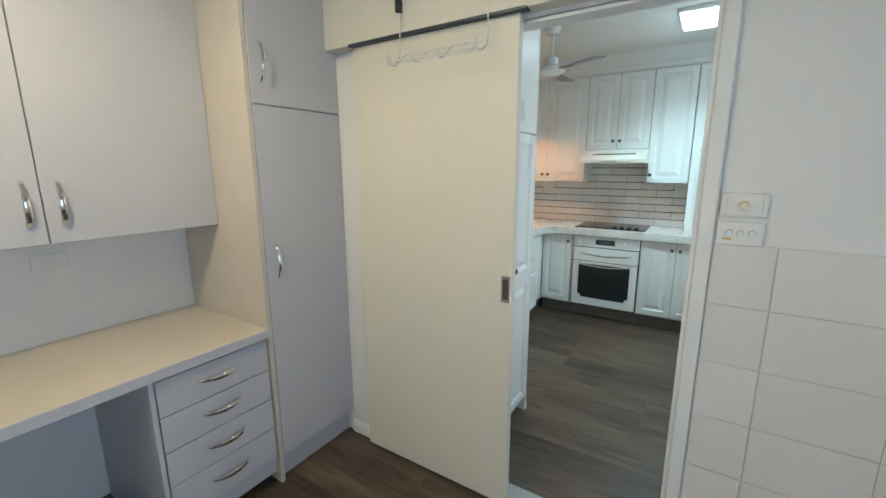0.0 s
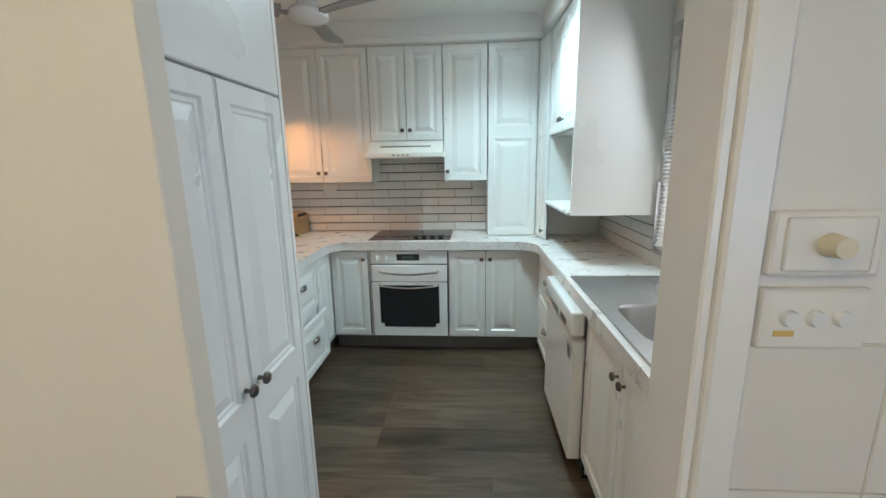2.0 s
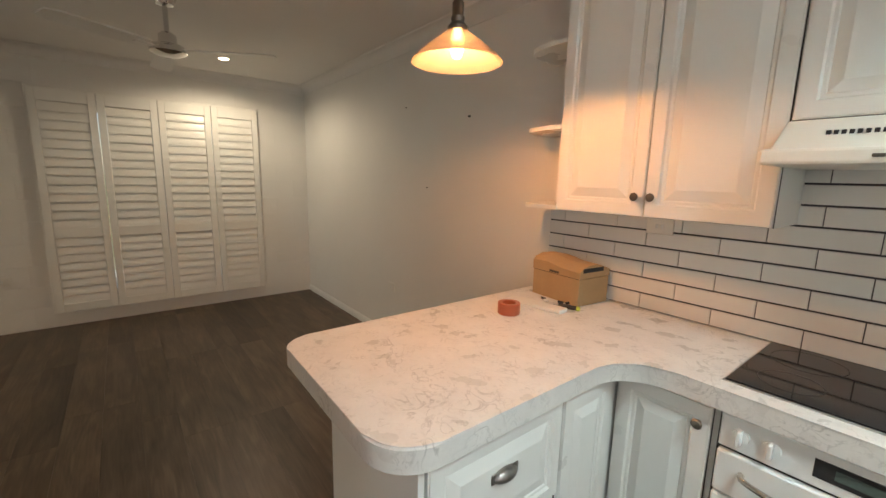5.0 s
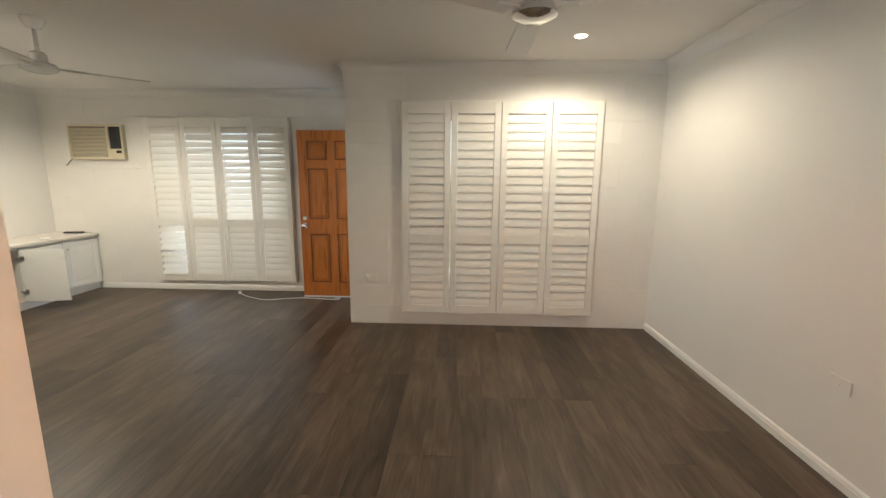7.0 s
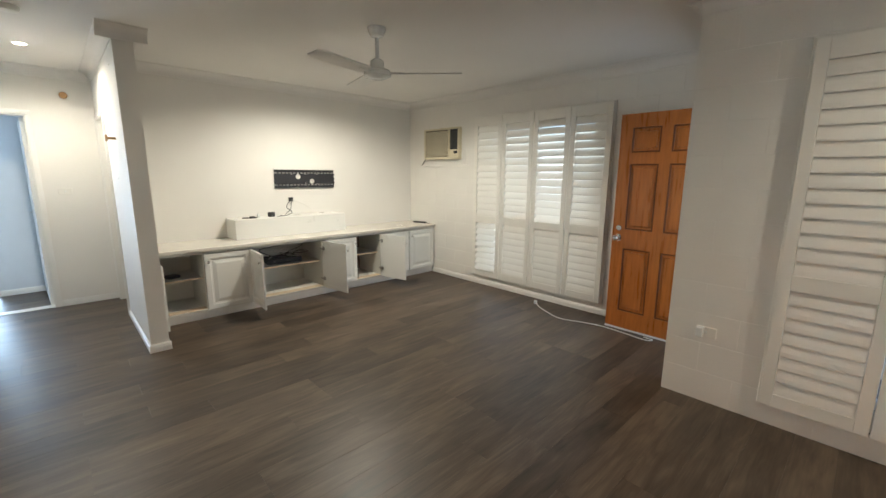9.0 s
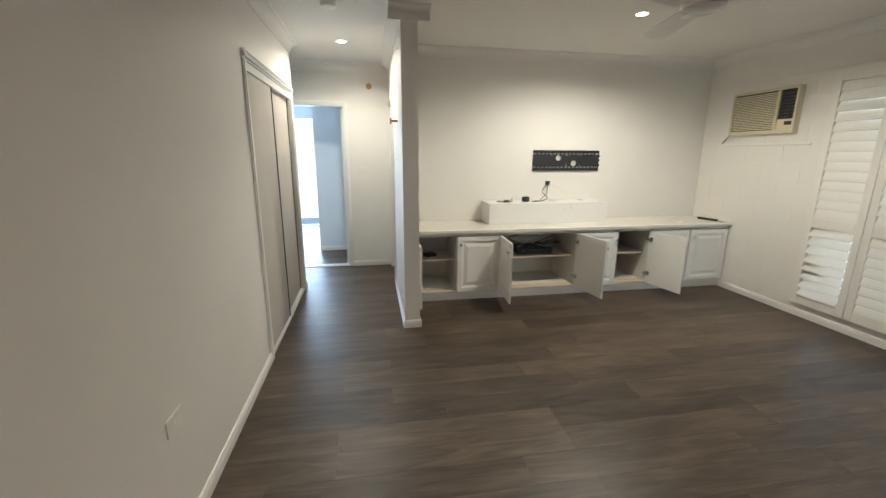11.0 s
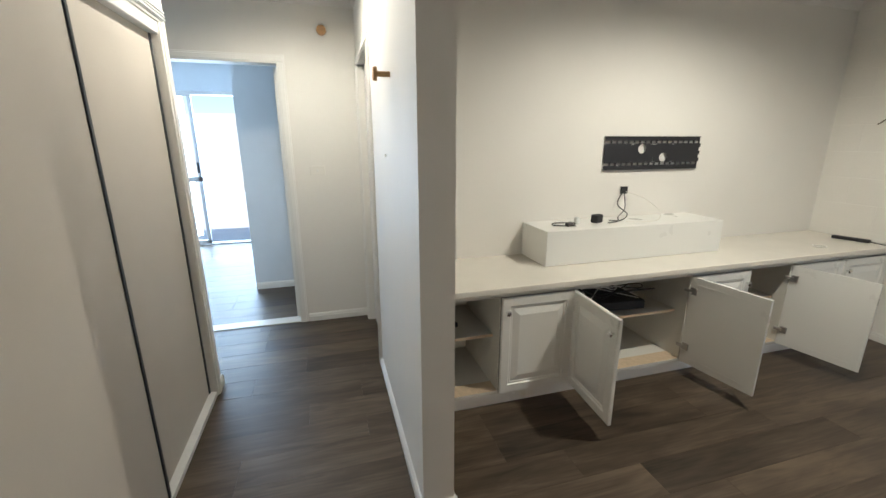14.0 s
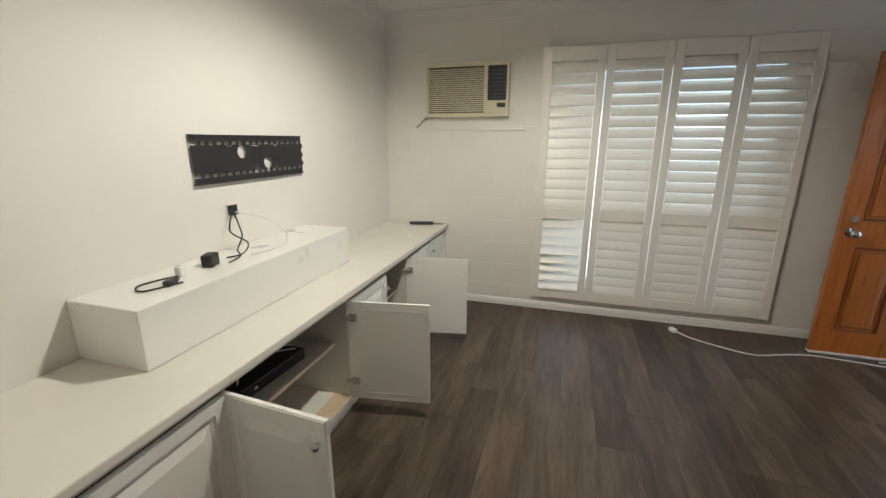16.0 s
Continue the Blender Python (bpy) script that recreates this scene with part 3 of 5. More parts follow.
def window(name, axis, p, a0, a1, z0, z1, label, frame_mat, mullions=1):
    top = thing(name, pose(*((p, (a0 + a1) / 2, z0) if axis == "x" else ((a0 + a1) / 2, p, z0))), label, "window", "", "structure")
    bm = bmesh.new()

    def put(u0, u1, c, d, t):
        if axis == "x":
            box(bm, (p - t, u0, c), (p + t, u1, d), 0.002)
        else:
            box(bm, (u0, p - t, c), (u1, p + t, d), 0.002)
    put(a0, a0 + 0.045, z0, z1, 0.03), put(a1 - 0.045, a1, z0, z1, 0.03)
    put(a0 + 0.045, a1 - 0.045, z0, z0 + 0.045, 0.03), put(a0 + 0.045, a1 - 0.045, z1 - 0.045, z1, 0.03)
    for k in range(1, mullions + 1):
        c = a0 + (a1 - a0) * k / (mullions + 1)
        put(c - 0.025, c + 0.025, z0 + 0.045, z1 - 0.045, 0.022)
    finish("frame", bm, frame_mat, top, at=W(top))
    bm = bmesh.new()
    if axis == "x":
        box(bm, (p - 0.003, a0 + 0.02, z0 + 0.02), (p + 0.003, a1 - 0.02, z1 - 0.02))
    else:
        box(bm, (a0 + 0.02, p - 0.003, z0 + 0.02), (a1 - 0.02, p + 0.003, z1 - 0.02))
    g = finish("pane", bm, M_glass, top, at=W(top))
    g.visible_shadow = False
    return top


window("window_1", "x", XA - 0.11, 2.42, 4.06, 0.25, 2.08, "aluminium window behind the closed shutters", M_walum)
window("window_2", "x", XB - 0.11, -0.98, 0.66, 0.25, 2.08, "aluminium window behind the shutters", M_walum)
window("window_3", "x", 1.085, 1.98, 3.42, 1.0, 2.15, "aluminium kitchen window behind a venetian blind", M_alu, 1)
window("window_4", "x", 1.46, -0.75, 0.05, 0.85, 1.95, "plain laundry window", M_walum, 0)

# ---- kitchen cabinets ----
def carcass(parent, lo, hi, kick=0.12, setback=0.06, side="y-", material=None):
    bm = box(bmesh.new(), (lo[0], lo[1], kick), (hi[0], hi[1], hi[2]), 0.001)
    a, b = list(lo), list(hi)
    if side == "y-":
        a[1] += setback
    elif side == "x+":
        b[0] -= setback
    elif side == "x-":
        a[0] += setback
    bx("kickboard", (a[0], a[1], 0), (b[0], b[1], kick), M_kick, parent, 0, W(parent))
    return finish("body", bm, material or M_cab, parent, at=W(parent))


G = "kitchen base cabinets"
T0, T1 = 0.134, 0.822
c = thing("base_cabinet", pose(-1.0, 4.4, 0), "white panelled base cabinet in the kitchen corner", "cabinet", G)
carcass(c, (-1.162, 4.222, 0), (-0.845, YN - 0.002, 0.838))
panel_door(c, W(c) @ pose(-1.152, 4.222, T0), 0.29, T1 - T0, (0.26, T1 - T0 - 0.06))
c = thing("base_cabinet", pose(0.05, 4.4, 0), "white two-door panelled base cabinet beside the oven", "cabinet", G)
carcass(c, (-0.234, 4.222, 0), (0.468, YN - 0.002, 0.838))
panel_door(c, W(c) @ pose(-0.228, 4.222, T0), 0.279, T1 - T0, (0.25, T1 - T0 - 0.06))
panel_door(c, W(c) @ pose(0.055, 4.222, T0), 0.279, T1 - T0, (0.03, T1 - T0 - 0.06))

# peninsula
c = thing("peninsula_cabinet", pose(-1.4, 3.8, 0), "white panelled peninsula with two drawers, the lower one slightly open", "cabinet", G)
carcass(c, (-1.62, 3.365, 0), (-1.166, YN - 0.002, 0.838), side="x+")
bx("side_panel", (-1.622, 3.345, 0.0), (-1.146, 3.363, 0.838), M_cab, c, 0.001, W(c))
d = panel_door(c, W(c) @ pose(-1.166, 3.375, 0.508, 0, 0, 90), 0.50, 0.322, name="drawer", frame_w=0.045)
cup(d, 0.25, -0.022, 0.19)
d = panel_door(c, W(c) @ pose(-1.105, 3.375, 0.142, 0, 0, 90), 0.50, 0.345, name="drawer", frame_w=0.045, shut=False)
cup(d, 0.25, -0.022, 0.205)
bx("box", (0.02, 0.0, 0.03), (0.48, 0.055, 0.26), M_dark, d, 0.002)
panel_door(c, W(c) @ pose(-1.166, 3.884, T0, 0, 0, 90), 0.275, T1 - T0)

# right run: drawers, dishwasher, sink cabinet
XR = 0.462
c = thing("drawer_cabinet", pose(0.7, 3.85, 0), "white drawer cabinet with cup pulls", "cabinet", G)
carcass(c, (XR, 3.492, 0), (0.968, 4.205, 0.838), side="x-")
for z, h in ((0.135, 0.335), (0.480, 0.342)):
    d = panel_door(c, W(c) @ pose(XR, 4.10, z, 0, 0, -90), 0.60, h, name="drawer", frame_w=0.045)
    cup(d, 0.30, -0.022, h * 0.62)
c = thing("sink_cabinet", pose(0.7, 2.3, 0), "white two-door cabinet under the sink", "cabinet", G)
carcass(c, (XR, 1.725, 0), (0.968, 2.872, 0.70), side="x-")
bx("rail", (XR, 1.725, 0.70), (XR + 0.02, 2.872, 0.838), M_cab, c, 0.001, W(c))
panel_door(c, W(c) @ pose(XR, 2.862, T0, 0, 0, -90), 0.41, T1 - T0, (0.38, T1 - T0 - 0.07))
panel_door(c, W(c) @ pose(XR, 2.447, T0, 0, 0, -90), 0.41, T1 - T0, (0.03, T1 - T0 - 0.07))
panel_door(c, W(c) @ pose(XR, 2.032, T0, 0, 0, -90), 0.30, T1 - T0, (0.27, T1 - T0 - 0.07))

c = thing("dishwasher", pose(0.7, 3.175, 0), "white freestanding dishwasher with its door slightly ajar", "dishwasher")
bx("body", (XR + 0.01, 2.877, 0.02), (0.96, 3.483, 0.835), M_white, c, 0.003, W(c))
d = bx("door", (XR - 0.075, 2.880, 0.10), (XR - 0.015, 3.480, 0.70), M_white, c, 0.006, W(c))
bm = box(bmesh.new(), (XR - 0.085, 2.880, 0.718), (XR - 0.02, 3.480, 0.832), 0.014, 3)
p = finish("control_panel", bm, M_white, c, True, W(c))
bx("display", (XR - 0.0865, 2.975, 0.735), (XR - 0.084, 3.085, 0.765), M_dark, p, 0.0)
bx("handle", (XR - 0.0865, 3.155, 0.725), (XR - 0.084, 3.285, 0.755), M_pewter, p, 0.0)
bx("badge", (XR - 0.0765, 2.915, 0.60), (XR - 0.0745, 2.965, 0.66), M_steel, d, 0.0)
bx("kick", (XR, 2.880, 0.0), (XR + 0.05, 3.480, 0.095), M_dark, c, 0.0, W(c))

# countertops
def slab(name, outline, z0, z1, material, label, parent=None, holes=()):
    """A level slab from an outline of (x, y, radius) corners."""
    pts = []
    n = len(outline)
    for i, (x, y, r) in enumerate(outline):
        v, a, b = Vector((x, y)), Vector(outline[i - 1][:2]), Vector(outline[(i + 1) % n][:2])
        if r <= 0:
            pts.append(v)
            continue
        p, q = v + (a - v).normalized() * r, v + (b - v).normalized() * r
        for k in range(9):
            u = k / 8
            s = (1 - u) ** 2 + 2 * u * (1 - u) * 0.7071 + u ** 2
            pts.append((p * (1 - u) ** 2 + v * 2 * u * (1 - u) * 0.7071 + q * u ** 2) / s)
    bm = bmesh.new()
    lo = [bm.verts.new((p.x, p.y, z0)) for p in pts]
    hi = [bm.verts.new((p.x, p.y, z1)) for p in pts]
    m = len(pts)
    for i in range(m):
        bm.faces.new((lo[i], lo[(i + 1) % m], hi[(i + 1) % m], hi[i]))
    f1, f2 = bm.faces.new(lo[::-1]), bm.faces.new(hi)
    rim = [e for e in f2.edges]
    bmesh.ops.bevel(bm, geom=rim, offset=0.006, segments=3, affect="EDGES")
    bmesh.ops.triangulate(bm, faces=[f for f in bm.faces if len(f.verts) > 4])
    ob = finish(name, bm, material, parent, True)
    return tagged(ob, label, "countertop") if not parent else ob


slab("countertop", [(-1.90, 3.278, 0.09), (-1.125, 3.262, 0.13), (-1.125, 4.175, 0.16), (0.42, 4.175, 0.16), (0.42, 3.205, 0),
                    (0.968, 3.205, 0), (0.968, YN - 0.009, 0), (-1.90, YN - 0.009, 0)], 0.836, 0.90, M_marble,
     "pale grey-veined marble laminate countertop with rounded corners")
bm = bmesh.new()
box(bm, (0.42, 1.722, 0.838), (0.455, 3.205, 0.90))
box(bm, (0.905, 1.722, 0.838), (0.968, 3.205, 0.90))
box(bm, (0.455, 1.722, 0.838), (0.905, 1.93, 0.90))
tagged(finish("countertop", bm, M_marble), "marble laminate countertop strip round the sink", "countertop")


# sink
def sink():
    top = thing("sink", pose(0.68, 2.6, 0.90), "brushed stainless steel sink with two ribbed drainers", "sink")
    bm = bmesh.new()
    x0, x1, y0, y1, zt = 0.448, 0.912, 1.925, 3.212, 0.905
    bx0, bx1, by0, by1 = 0.51, 0.80, 2.40, 2.79
    box(bm, (x0, y0, zt - 0.004), (x1, by0, zt), 0.0)
    box(bm, (x0, by1, zt - 0.004), (x1, y1, zt), 0.0)
    box(bm, (x0, by0, zt - 0.004), (bx0, by1, zt), 0.0)
    box(bm, (bx1, by0, zt - 0.004), (x1, by1, zt), 0.0)
    for lo, hi in (((x0, y0), (x0 + 0.012, y1)), ((x1 - 0.012, y0), (x1, y1)), ((x0, y0), (x1, y0 + 0.012)), ((x0, y1 - 0.012), (x1, y1))):
        box(bm, (*lo, zt), (*hi, zt + 0.004), 0.0015)
    finish("deck", bm, M_steel, top, at=W(top))
    bm = bmesh.new()
    rings = []
    for ins, r, z in ((0, 0.002, zt), (0, 0.085, zt), (0.006, 0.085, zt - 0.012), (0.016, 0.085, zt - 0.10), (0.045, 0.075, zt - 0.15), (0.09, 0.05, zt - 0.157)):
        ring = []
        for cx, cy, s in ((bx1, by1, 0), (bx0, by1, 1), (bx0, by0, 2), (bx1, by0, 3)):
            sx, sy = (-1, 1)[cx == bx0], (-1, 1)[cy == by0]
            ox, oy = cx + sx * (ins + r), cy + sy * (ins + r)
            for k in range(6):
                a = math.pi / 2 * (s + k / 5)
                ring.append(bm.verts.new((ox + r * math.cos(a), oy + r * math.sin(a), z)))
        rings.append(ring)
    for p, q in zip(rings, rings[1:]):
        for k in range(len(p)):
            bm.faces.new((p[k], p[(k + 1) % len(p)], q[(k + 1) % len(p)], q[k]))
    bm.faces.new(rings[-1])
    finish("bowl", bm, M_steel, top, True, W(top))
    bm = bmesh.new()
    for a, b in ((1.96, 2.34), (2.86, 3.17)):
        x = 0.50
        while x < 0.87:
            rod(bm, (x, a, zt - 0.001), (x, b, zt - 0.001), 0.003, n=6)
            x += 0.021
    finish("drainer", bm, M_steel, top, True, W(top))
    bm = bmesh.new()
    lathe(bm, [(0.001, 0.004), (0.032, 0.004), (0.035, 0.0), (0.03, -0.002)], (0.655, 2.595, zt - 0.154), 20)
    finish("drain", bm, M_chrome, top, True, W(top))


sink()
c = thing("mixer_tap", pose(0.862, 2.585, 0.905), "chrome single-lever mixer tap on the sink", "tap")
bm = bmesh.new()
lathe(bm, [(0.001, 0), (0.036, 0), (0.036, 0.006), (0.029, 0.014), (0.029, 0.082), (0.032, 0.088), (0.033, 0.120), (0.026, 0.134), (0.001, 0.138)], (0, 0, 0), 28)
finish("body", bm, M_chrome, c, True)
tube("spout", [(-0.01, 0.01, 0.05), (-0.08, 0.05, 0.085), (-0.16, 0.095, 0.118), (-0.195, 0.113, 0.122), (-0.21, 0.12, 0.105)], 0.0125, M_chrome, c)
bm = bmesh.new()
rod(bm, (-0.195, 0.113, 0.13), (-0.203, 0.117, 0.092), 0.019, 0.016, 20)
finish("nozzle", bm, M_chrome, c, True)
bm = bmesh.new()
box(bm, (-0.008, 0.0, 0.132), (0.008, 0.11, 0.139), 0.003, 2)
finish("lever", bm, M_chrome, c, True, pose(0, 0, 0, 9, 0, 25))
c = thing("dish_brush_pack", pose(0.845, 2.735, 0.905), "yellow plastic scrubber pack with blue printed label, lying by the tap", "cleaning brush")
turned = pose(0, 0, 0, 0, 0, 14)
bx("tray", (-0.04, -0.095, 0.0), (0.04, 0.085, 0.028), M_yellow, c, 0.009, turned, 3)
bx("sleeve", (-0.034, -0.075, 0.0285), (0.036, 0.035, 0.043), mat("pale_blue_label", (0.36, 0.58, 0.78), 0.35), c, 0.005, turned, 2)
bx("band", (-0.03, 0.036, 0.0285), (0.034, 0.078, 0.039), M_white, c, 0.004, turned, 2)
bx("band", (-0.028, 0.012, 0.0432), (0.01, 0.030, 0.0438), mat("red_label", (0.55, 0.05, 0.04), 0.4), c, 0, turned)
bx("badge", (-0.02, -0.07, 0.0432), (0.02, -0.045, 0.0438), M_blue, c, 0, turned)
bm = bmesh.new()
rod(bm, (-0.065, 0.055, 0.018), (-0.035, 0.06, 0.018), 0.017, 0.015, 18)
finish("cap", bm, M_blue, c, True)

# oven, cooktop, hood
c = thing("oven", pose(-0.54, 4.4, 0), "white built-in electric oven with dark glass door", "oven")
carcass(c, (-0.842, 4.222, 0), (-0.236, YN - 0.002, 0.838), material=M_white)
p = bx("control_panel", (-0.836, 4.196, 0.725), (-0.241, 4.222, 0.826), M_white, c, 0.003, W(c))
bx("display", (-0.63, 4.1945, 0.752), (-0.455, 4.197, 0.802), M_dark, p, 0.0)
bx("clock_window", (-0.59, 4.193, 0.765), (-0.50, 4.1945, 0.79), mat("grey_lcd", (0.10, 0.13, 0.12), 0.2), p)
for x in (-0.785, -0.715, -0.375):
    bm = bmesh.new()
    rod(bm, (x, 4.197, 0.775), (x, 4.188, 0.775), 0.022, 0.021, 20)
    box(bm, (x - 0.006, 4.166, 0.753), (x + 0.006, 4.19, 0.797), 0.003)
    finish("knob", bm, M_white, p, True)
d = bx("door", (-0.834, 4.186, 0.585), (-0.243, 4.222, 0.716), M_white, c, 0.005, W(c))
tube("handle", [(-0.77, 4.19, 0.668), (-0.74, 4.158, 0.664), (-0.54, 4.142, 0.652), (-0.34, 4.158, 0.664), (-0.31, 4.19, 0.668)], 0.008, M_brass, d)
d = bx("door", (-0.834, 4.186, 0.135), (-0.243, 4.222, 0.578), M_white, c, 0.005, W(c))
bm = box(bmesh.new(), (-0.773, 4.1832, 0.214), (-0.305, 4.1865, 0.556))
bmesh.ops.bevel(bm, geom=[e for e in bm.edges if abs(e.verts[0].co.y - e.verts[1].co.y) > 0.001 and e.verts[0].co.z < 0.3], offset=0.03, segments=5, affect="EDGES")
finish("glass", bm, M_oven, d)
# the oven's own black door seals, recessed between its doors
bm = bmesh.new()
for z0, z1 in ((0.578, 0.586), (0.716, 0.725), (0.127, 0.135)):
    box(bm, (-0.838, 4.206, z0), (-0.239, 4.2215, z1))
for x in (-0.842, -0.2405):
    box(bm, (x, 4.2105, 0.13), (x + 0.005, 4.2215, 0.83))
finish("seal_gap_shade", bm, M_seal_shade, c, False, W(c))
tube("handle", [(-0.77, 4.19, 0.566), (-0.74, 4.152, 0.556), (-0.54, 4.136, 0.545), (-0.34, 4.152, 0.556), (-0.31, 4.19, 0.566)], 0.008, M_brass, d)
c = thing("cooktop", pose(-0.54, 4.49, 0.9), "black ceramic glass cooktop with four knobs", "cooktop")
bx("glass", (-0.855, 4.245, 0.9005), (-0.218, 4.715, 0.908), M_black, c, 0.002, W(c))
bx("rim", (-0.860, 4.240, 0.9), (-0.213, 4.720, 0.9045), M_steel, c, 0.001, W(c))
for x in (-0.49, -0.425, -0.36, -0.295):
    bm = bmesh.new()
    lathe(bm, [(0.02, 0), (0.02, 0.008), (0.017, 0.02), (0.001, 0.021)], (x, 4.31, 0.908), 18)
    finish("knob", bm, M_dark, c, True, W(c))
bm = bmesh.new()
for x, y, r in ((-0.73, 4.59, 0.095), (-0.73, 4.37, 0.075), (-0.42, 4.60, 0.075), (-0.36, 4.45, 0.09)):
    lathe(bm, [(r, 0.0082), (r, 0.0086), (r + 0.002, 0.0086), (r + 0.002, 0.0082)], (x, y, 0.9), 40)
finish("ring_mark", bm, mat("grey_print", (0.08, 0.08, 0.08), 0.2), c, False, W(c))
c = thing("range_hood", pose(-0.55, 4.5, 1.53), "cream slide-out range hood under the wall cabinet", "range hood")
bm = bmesh.new()
vs = [bm.verts.new(v) for v in ((-0.843, 4.43, 1.655), (-0.271, 4.43, 1.655), (-0.271, 4.29, 1.565), (-0.843, 4.29, 1.565), (-0.843, 4.43, 1.56), (-0.271, 4.43, 1.56))]
for f in ((0, 1, 2, 3), (3, 2, 5, 4), (0, 3, 4), (1, 5, 2), (0, 4, 5, 1)):
    bm.faces.new([vs[i] for i in f])
box(bm, (-0.855, 4.24, 1.525), (-0.259, 4.70, 1.565), 0.008, 2)
box(bm, (-0.843, 4.43, 1.565), (-0.271, 4.70, 1.655))
h = finish("body", bm, mat("cream_enamel", (0.76, 0.75, 0.68), 0.3, var=0.02), c, False, W(c))
bm = bmesh.new()
for k in range(26):
    x = -0.745 + k * 0.0148
    box(bm, (x, 4.352, 1.604), (x + 0.009, 4.364, 1.616))
finish("vent", bm, M_dark, c, False, W(c))
bm = bmesh.new()
for k in range(4):
    box(bm, (-0.64 + k * 0.035, 4.236, 1.54), (-0.618 + k * 0.035, 4.241, 1.548), 0.001)
finish("switch", bm, M_pewter, c, False, W(c))

# wall cabinets
GW = "kitchen wall cabinets"


def upper(label, x0, x1, z0, doors, knobs, z1=2.352, y=4.462, splits=()):
    c = thing("wall_cabinet", pose((x0 + x1) / 2, 4.6, z0), label, "cabinet", GW)
    bx("body", (x0, y + 0.001, z0), (x1, YN - 0.002, z1), M_cab, c, 0.001, W(c))
    w = (x1 - x0) / doors
    for k in range(doors):
        kn = knobs[k]
        dw = w - 0.005
        panel_door(c, W(c) @ pose(x0 + k * w + 0.0025, y, z0 + 0.003), dw, z1 - z0 - 0.006,
                   ((0.028 if kn < 0 else dw - 0.028), 0.075) if kn else None, splits)
    return c


upper("white two-door panelled wall cabinet", -1.645, -0.845, 1.339, 2, (1, -1))
upper("white two-door panelled cabinet above the range hood", -0.843, -0.271, 1.657, 2, (1, -1))
upper("white single-door panelled wall cabinet", -0.269, 0.071, 1.339, 1, (-1,))
upper("tall white double-panelled cabinet standing on the countertop", 0.075, 0.452, 0.902, 1, (0,), splits=(0.80,))
c = thing("corner_filler_cabinet", pose(0.5, 4.4, 0.9), "narrow white panelled corner cabinet on the countertop", "cabinet", GW)
bx("body", (0.455, 4.475, 0.902), (0.96, YN - 0.003, 2.352), M_cab, c, 0.001, W(c))
panel_door(c, W(c) @ pose(0.474, 4.446, 0.908, 0, 0, -81), 0.225, 1.438, (0.19, 0.06), (0.80,), frame_w=0.045)
c = thing("wall_cabinet", pose(0.7, 3.9, 1.18), "white wall cabinet with two doors over an open niche", "cabinet", GW)
bm = bmesh.new()
box(bm, (0.522, 3.508, 1.655), (0.968, 4.215, 2.352))
box(bm, (0.499, 3.49, 1.178), (0.968, 3.508, 2.352), 0.001)
box(bm, (0.505, 4.197, 1.20), (0.945, 4.215, 1.655))
box(bm, (0.945, 3.508, 1.20), (0.968, 4.215, 1.655))
box(bm, (0.485, 3.508, 1.178), (0.968, 4.215, 1.20), 0.004)
finish("body", bm, M_cab, c, False, W(c))
panel_door(c, W(c) @ pose(0.522, 4.21, 1.66, 0, 0, -90), 0.395, 0.69, (0.37, 0.07))
panel_door(c, W(c) @ pose(0.522, 3.811, 1.66, 0, 0, -90), 0.302, 0.69, (0.028, 0.07))
c = thing("open_shelf_end", pose(-1.72, 4.6, 1.34), "white quarter-round open end shelves", "shelf")
for z in (1.342, 1.70, 2.06):
    bm = bmesh.new()
    r1, r2 = 0.26, 0.29
    pts = [(-1.647, YN - 0.002)] + [(-1.647 - r1 * math.sin(a) ** 0.5, YN - 0.002 - r2 * max(0.0, math.cos(a)) ** 0.5) for a in (math.pi / 2 * k / 12 for k in range(13))]
    lo = [bm.verts.new((x, y, z)) for x, y in pts]
    hi = [bm.verts.new((x, y, z + 0.018)) for x, y in pts]
    for i in range(len(pts)):
        bm.faces.new((lo[i], lo[(i + 1) % len(pts)], hi[(i + 1) % len(pts)], hi[i]))
    bm.faces.new(lo), bm.faces.new(hi)
    finish("shelf", bm, M_cab, c, False, W(c))

# pantry
c = thing("pantry_cupboard", pose(-0.8, 2.05, 0), "tall white panelled pantry cupboard with dark knobs", "cupboard")
carcass(c, (-1.17, 1.725, 0), (-0.616, 2.342, CEIL - 0.003), kick=0.09, side="x+", setback=0.03)
panel_door(c, W(c) @ pose(-0.616, 1.735, 0.10, 0, 0, 90), 0.302, 1.565, (0.275, 0.86), (0.79,))
panel_door(c, W(c) @ pose(-0.616, 2.042, 0.10, 0, 0, 90), 0.297, 1.565, (0.030, 0.86), (0.79,))
bx("upper_panel", (-0.616, 1.735, 1.672), (-0.596, 2.339, CEIL - 0.006), M_cab, c, 0.003, W(c))

# box, tape and oddments on the counter
c = thing("cardboard_box", pose(-1.655, 4.61, 0.90, 0, 0, -6), "opened brown cardboard box with dark print, on the countertop", "box")
bm = box(bmesh.new(), (-0.145, -0.105, 0), (0.145, 0.105, 0.128), 0.002)
finish("body", bm, M_card, c)
bm = bmesh.new()
prof = [(-0.107, 0.130), (-0.107, 0.176), (-0.090, 0.192), (-0.045, 0.206), (0.03, 0.204), (0.107, 0.178), (0.107, 0.130)]
rings = []
for x, drop in ((-0.147, 0.0), (-0.05, -0.004), (0.04, 0.012), (0.147, 0.016)):
    rings.append([bm.verts.new((x, y, z - drop * (z > 0.15))) for y, z in prof])
for p, q in zip(rings, rings[1:]):
    for i in range(len(prof)):
        bm.faces.new((p[i], p[(i + 1) % len(prof)], q[(i + 1) % len(prof)], q[i]))
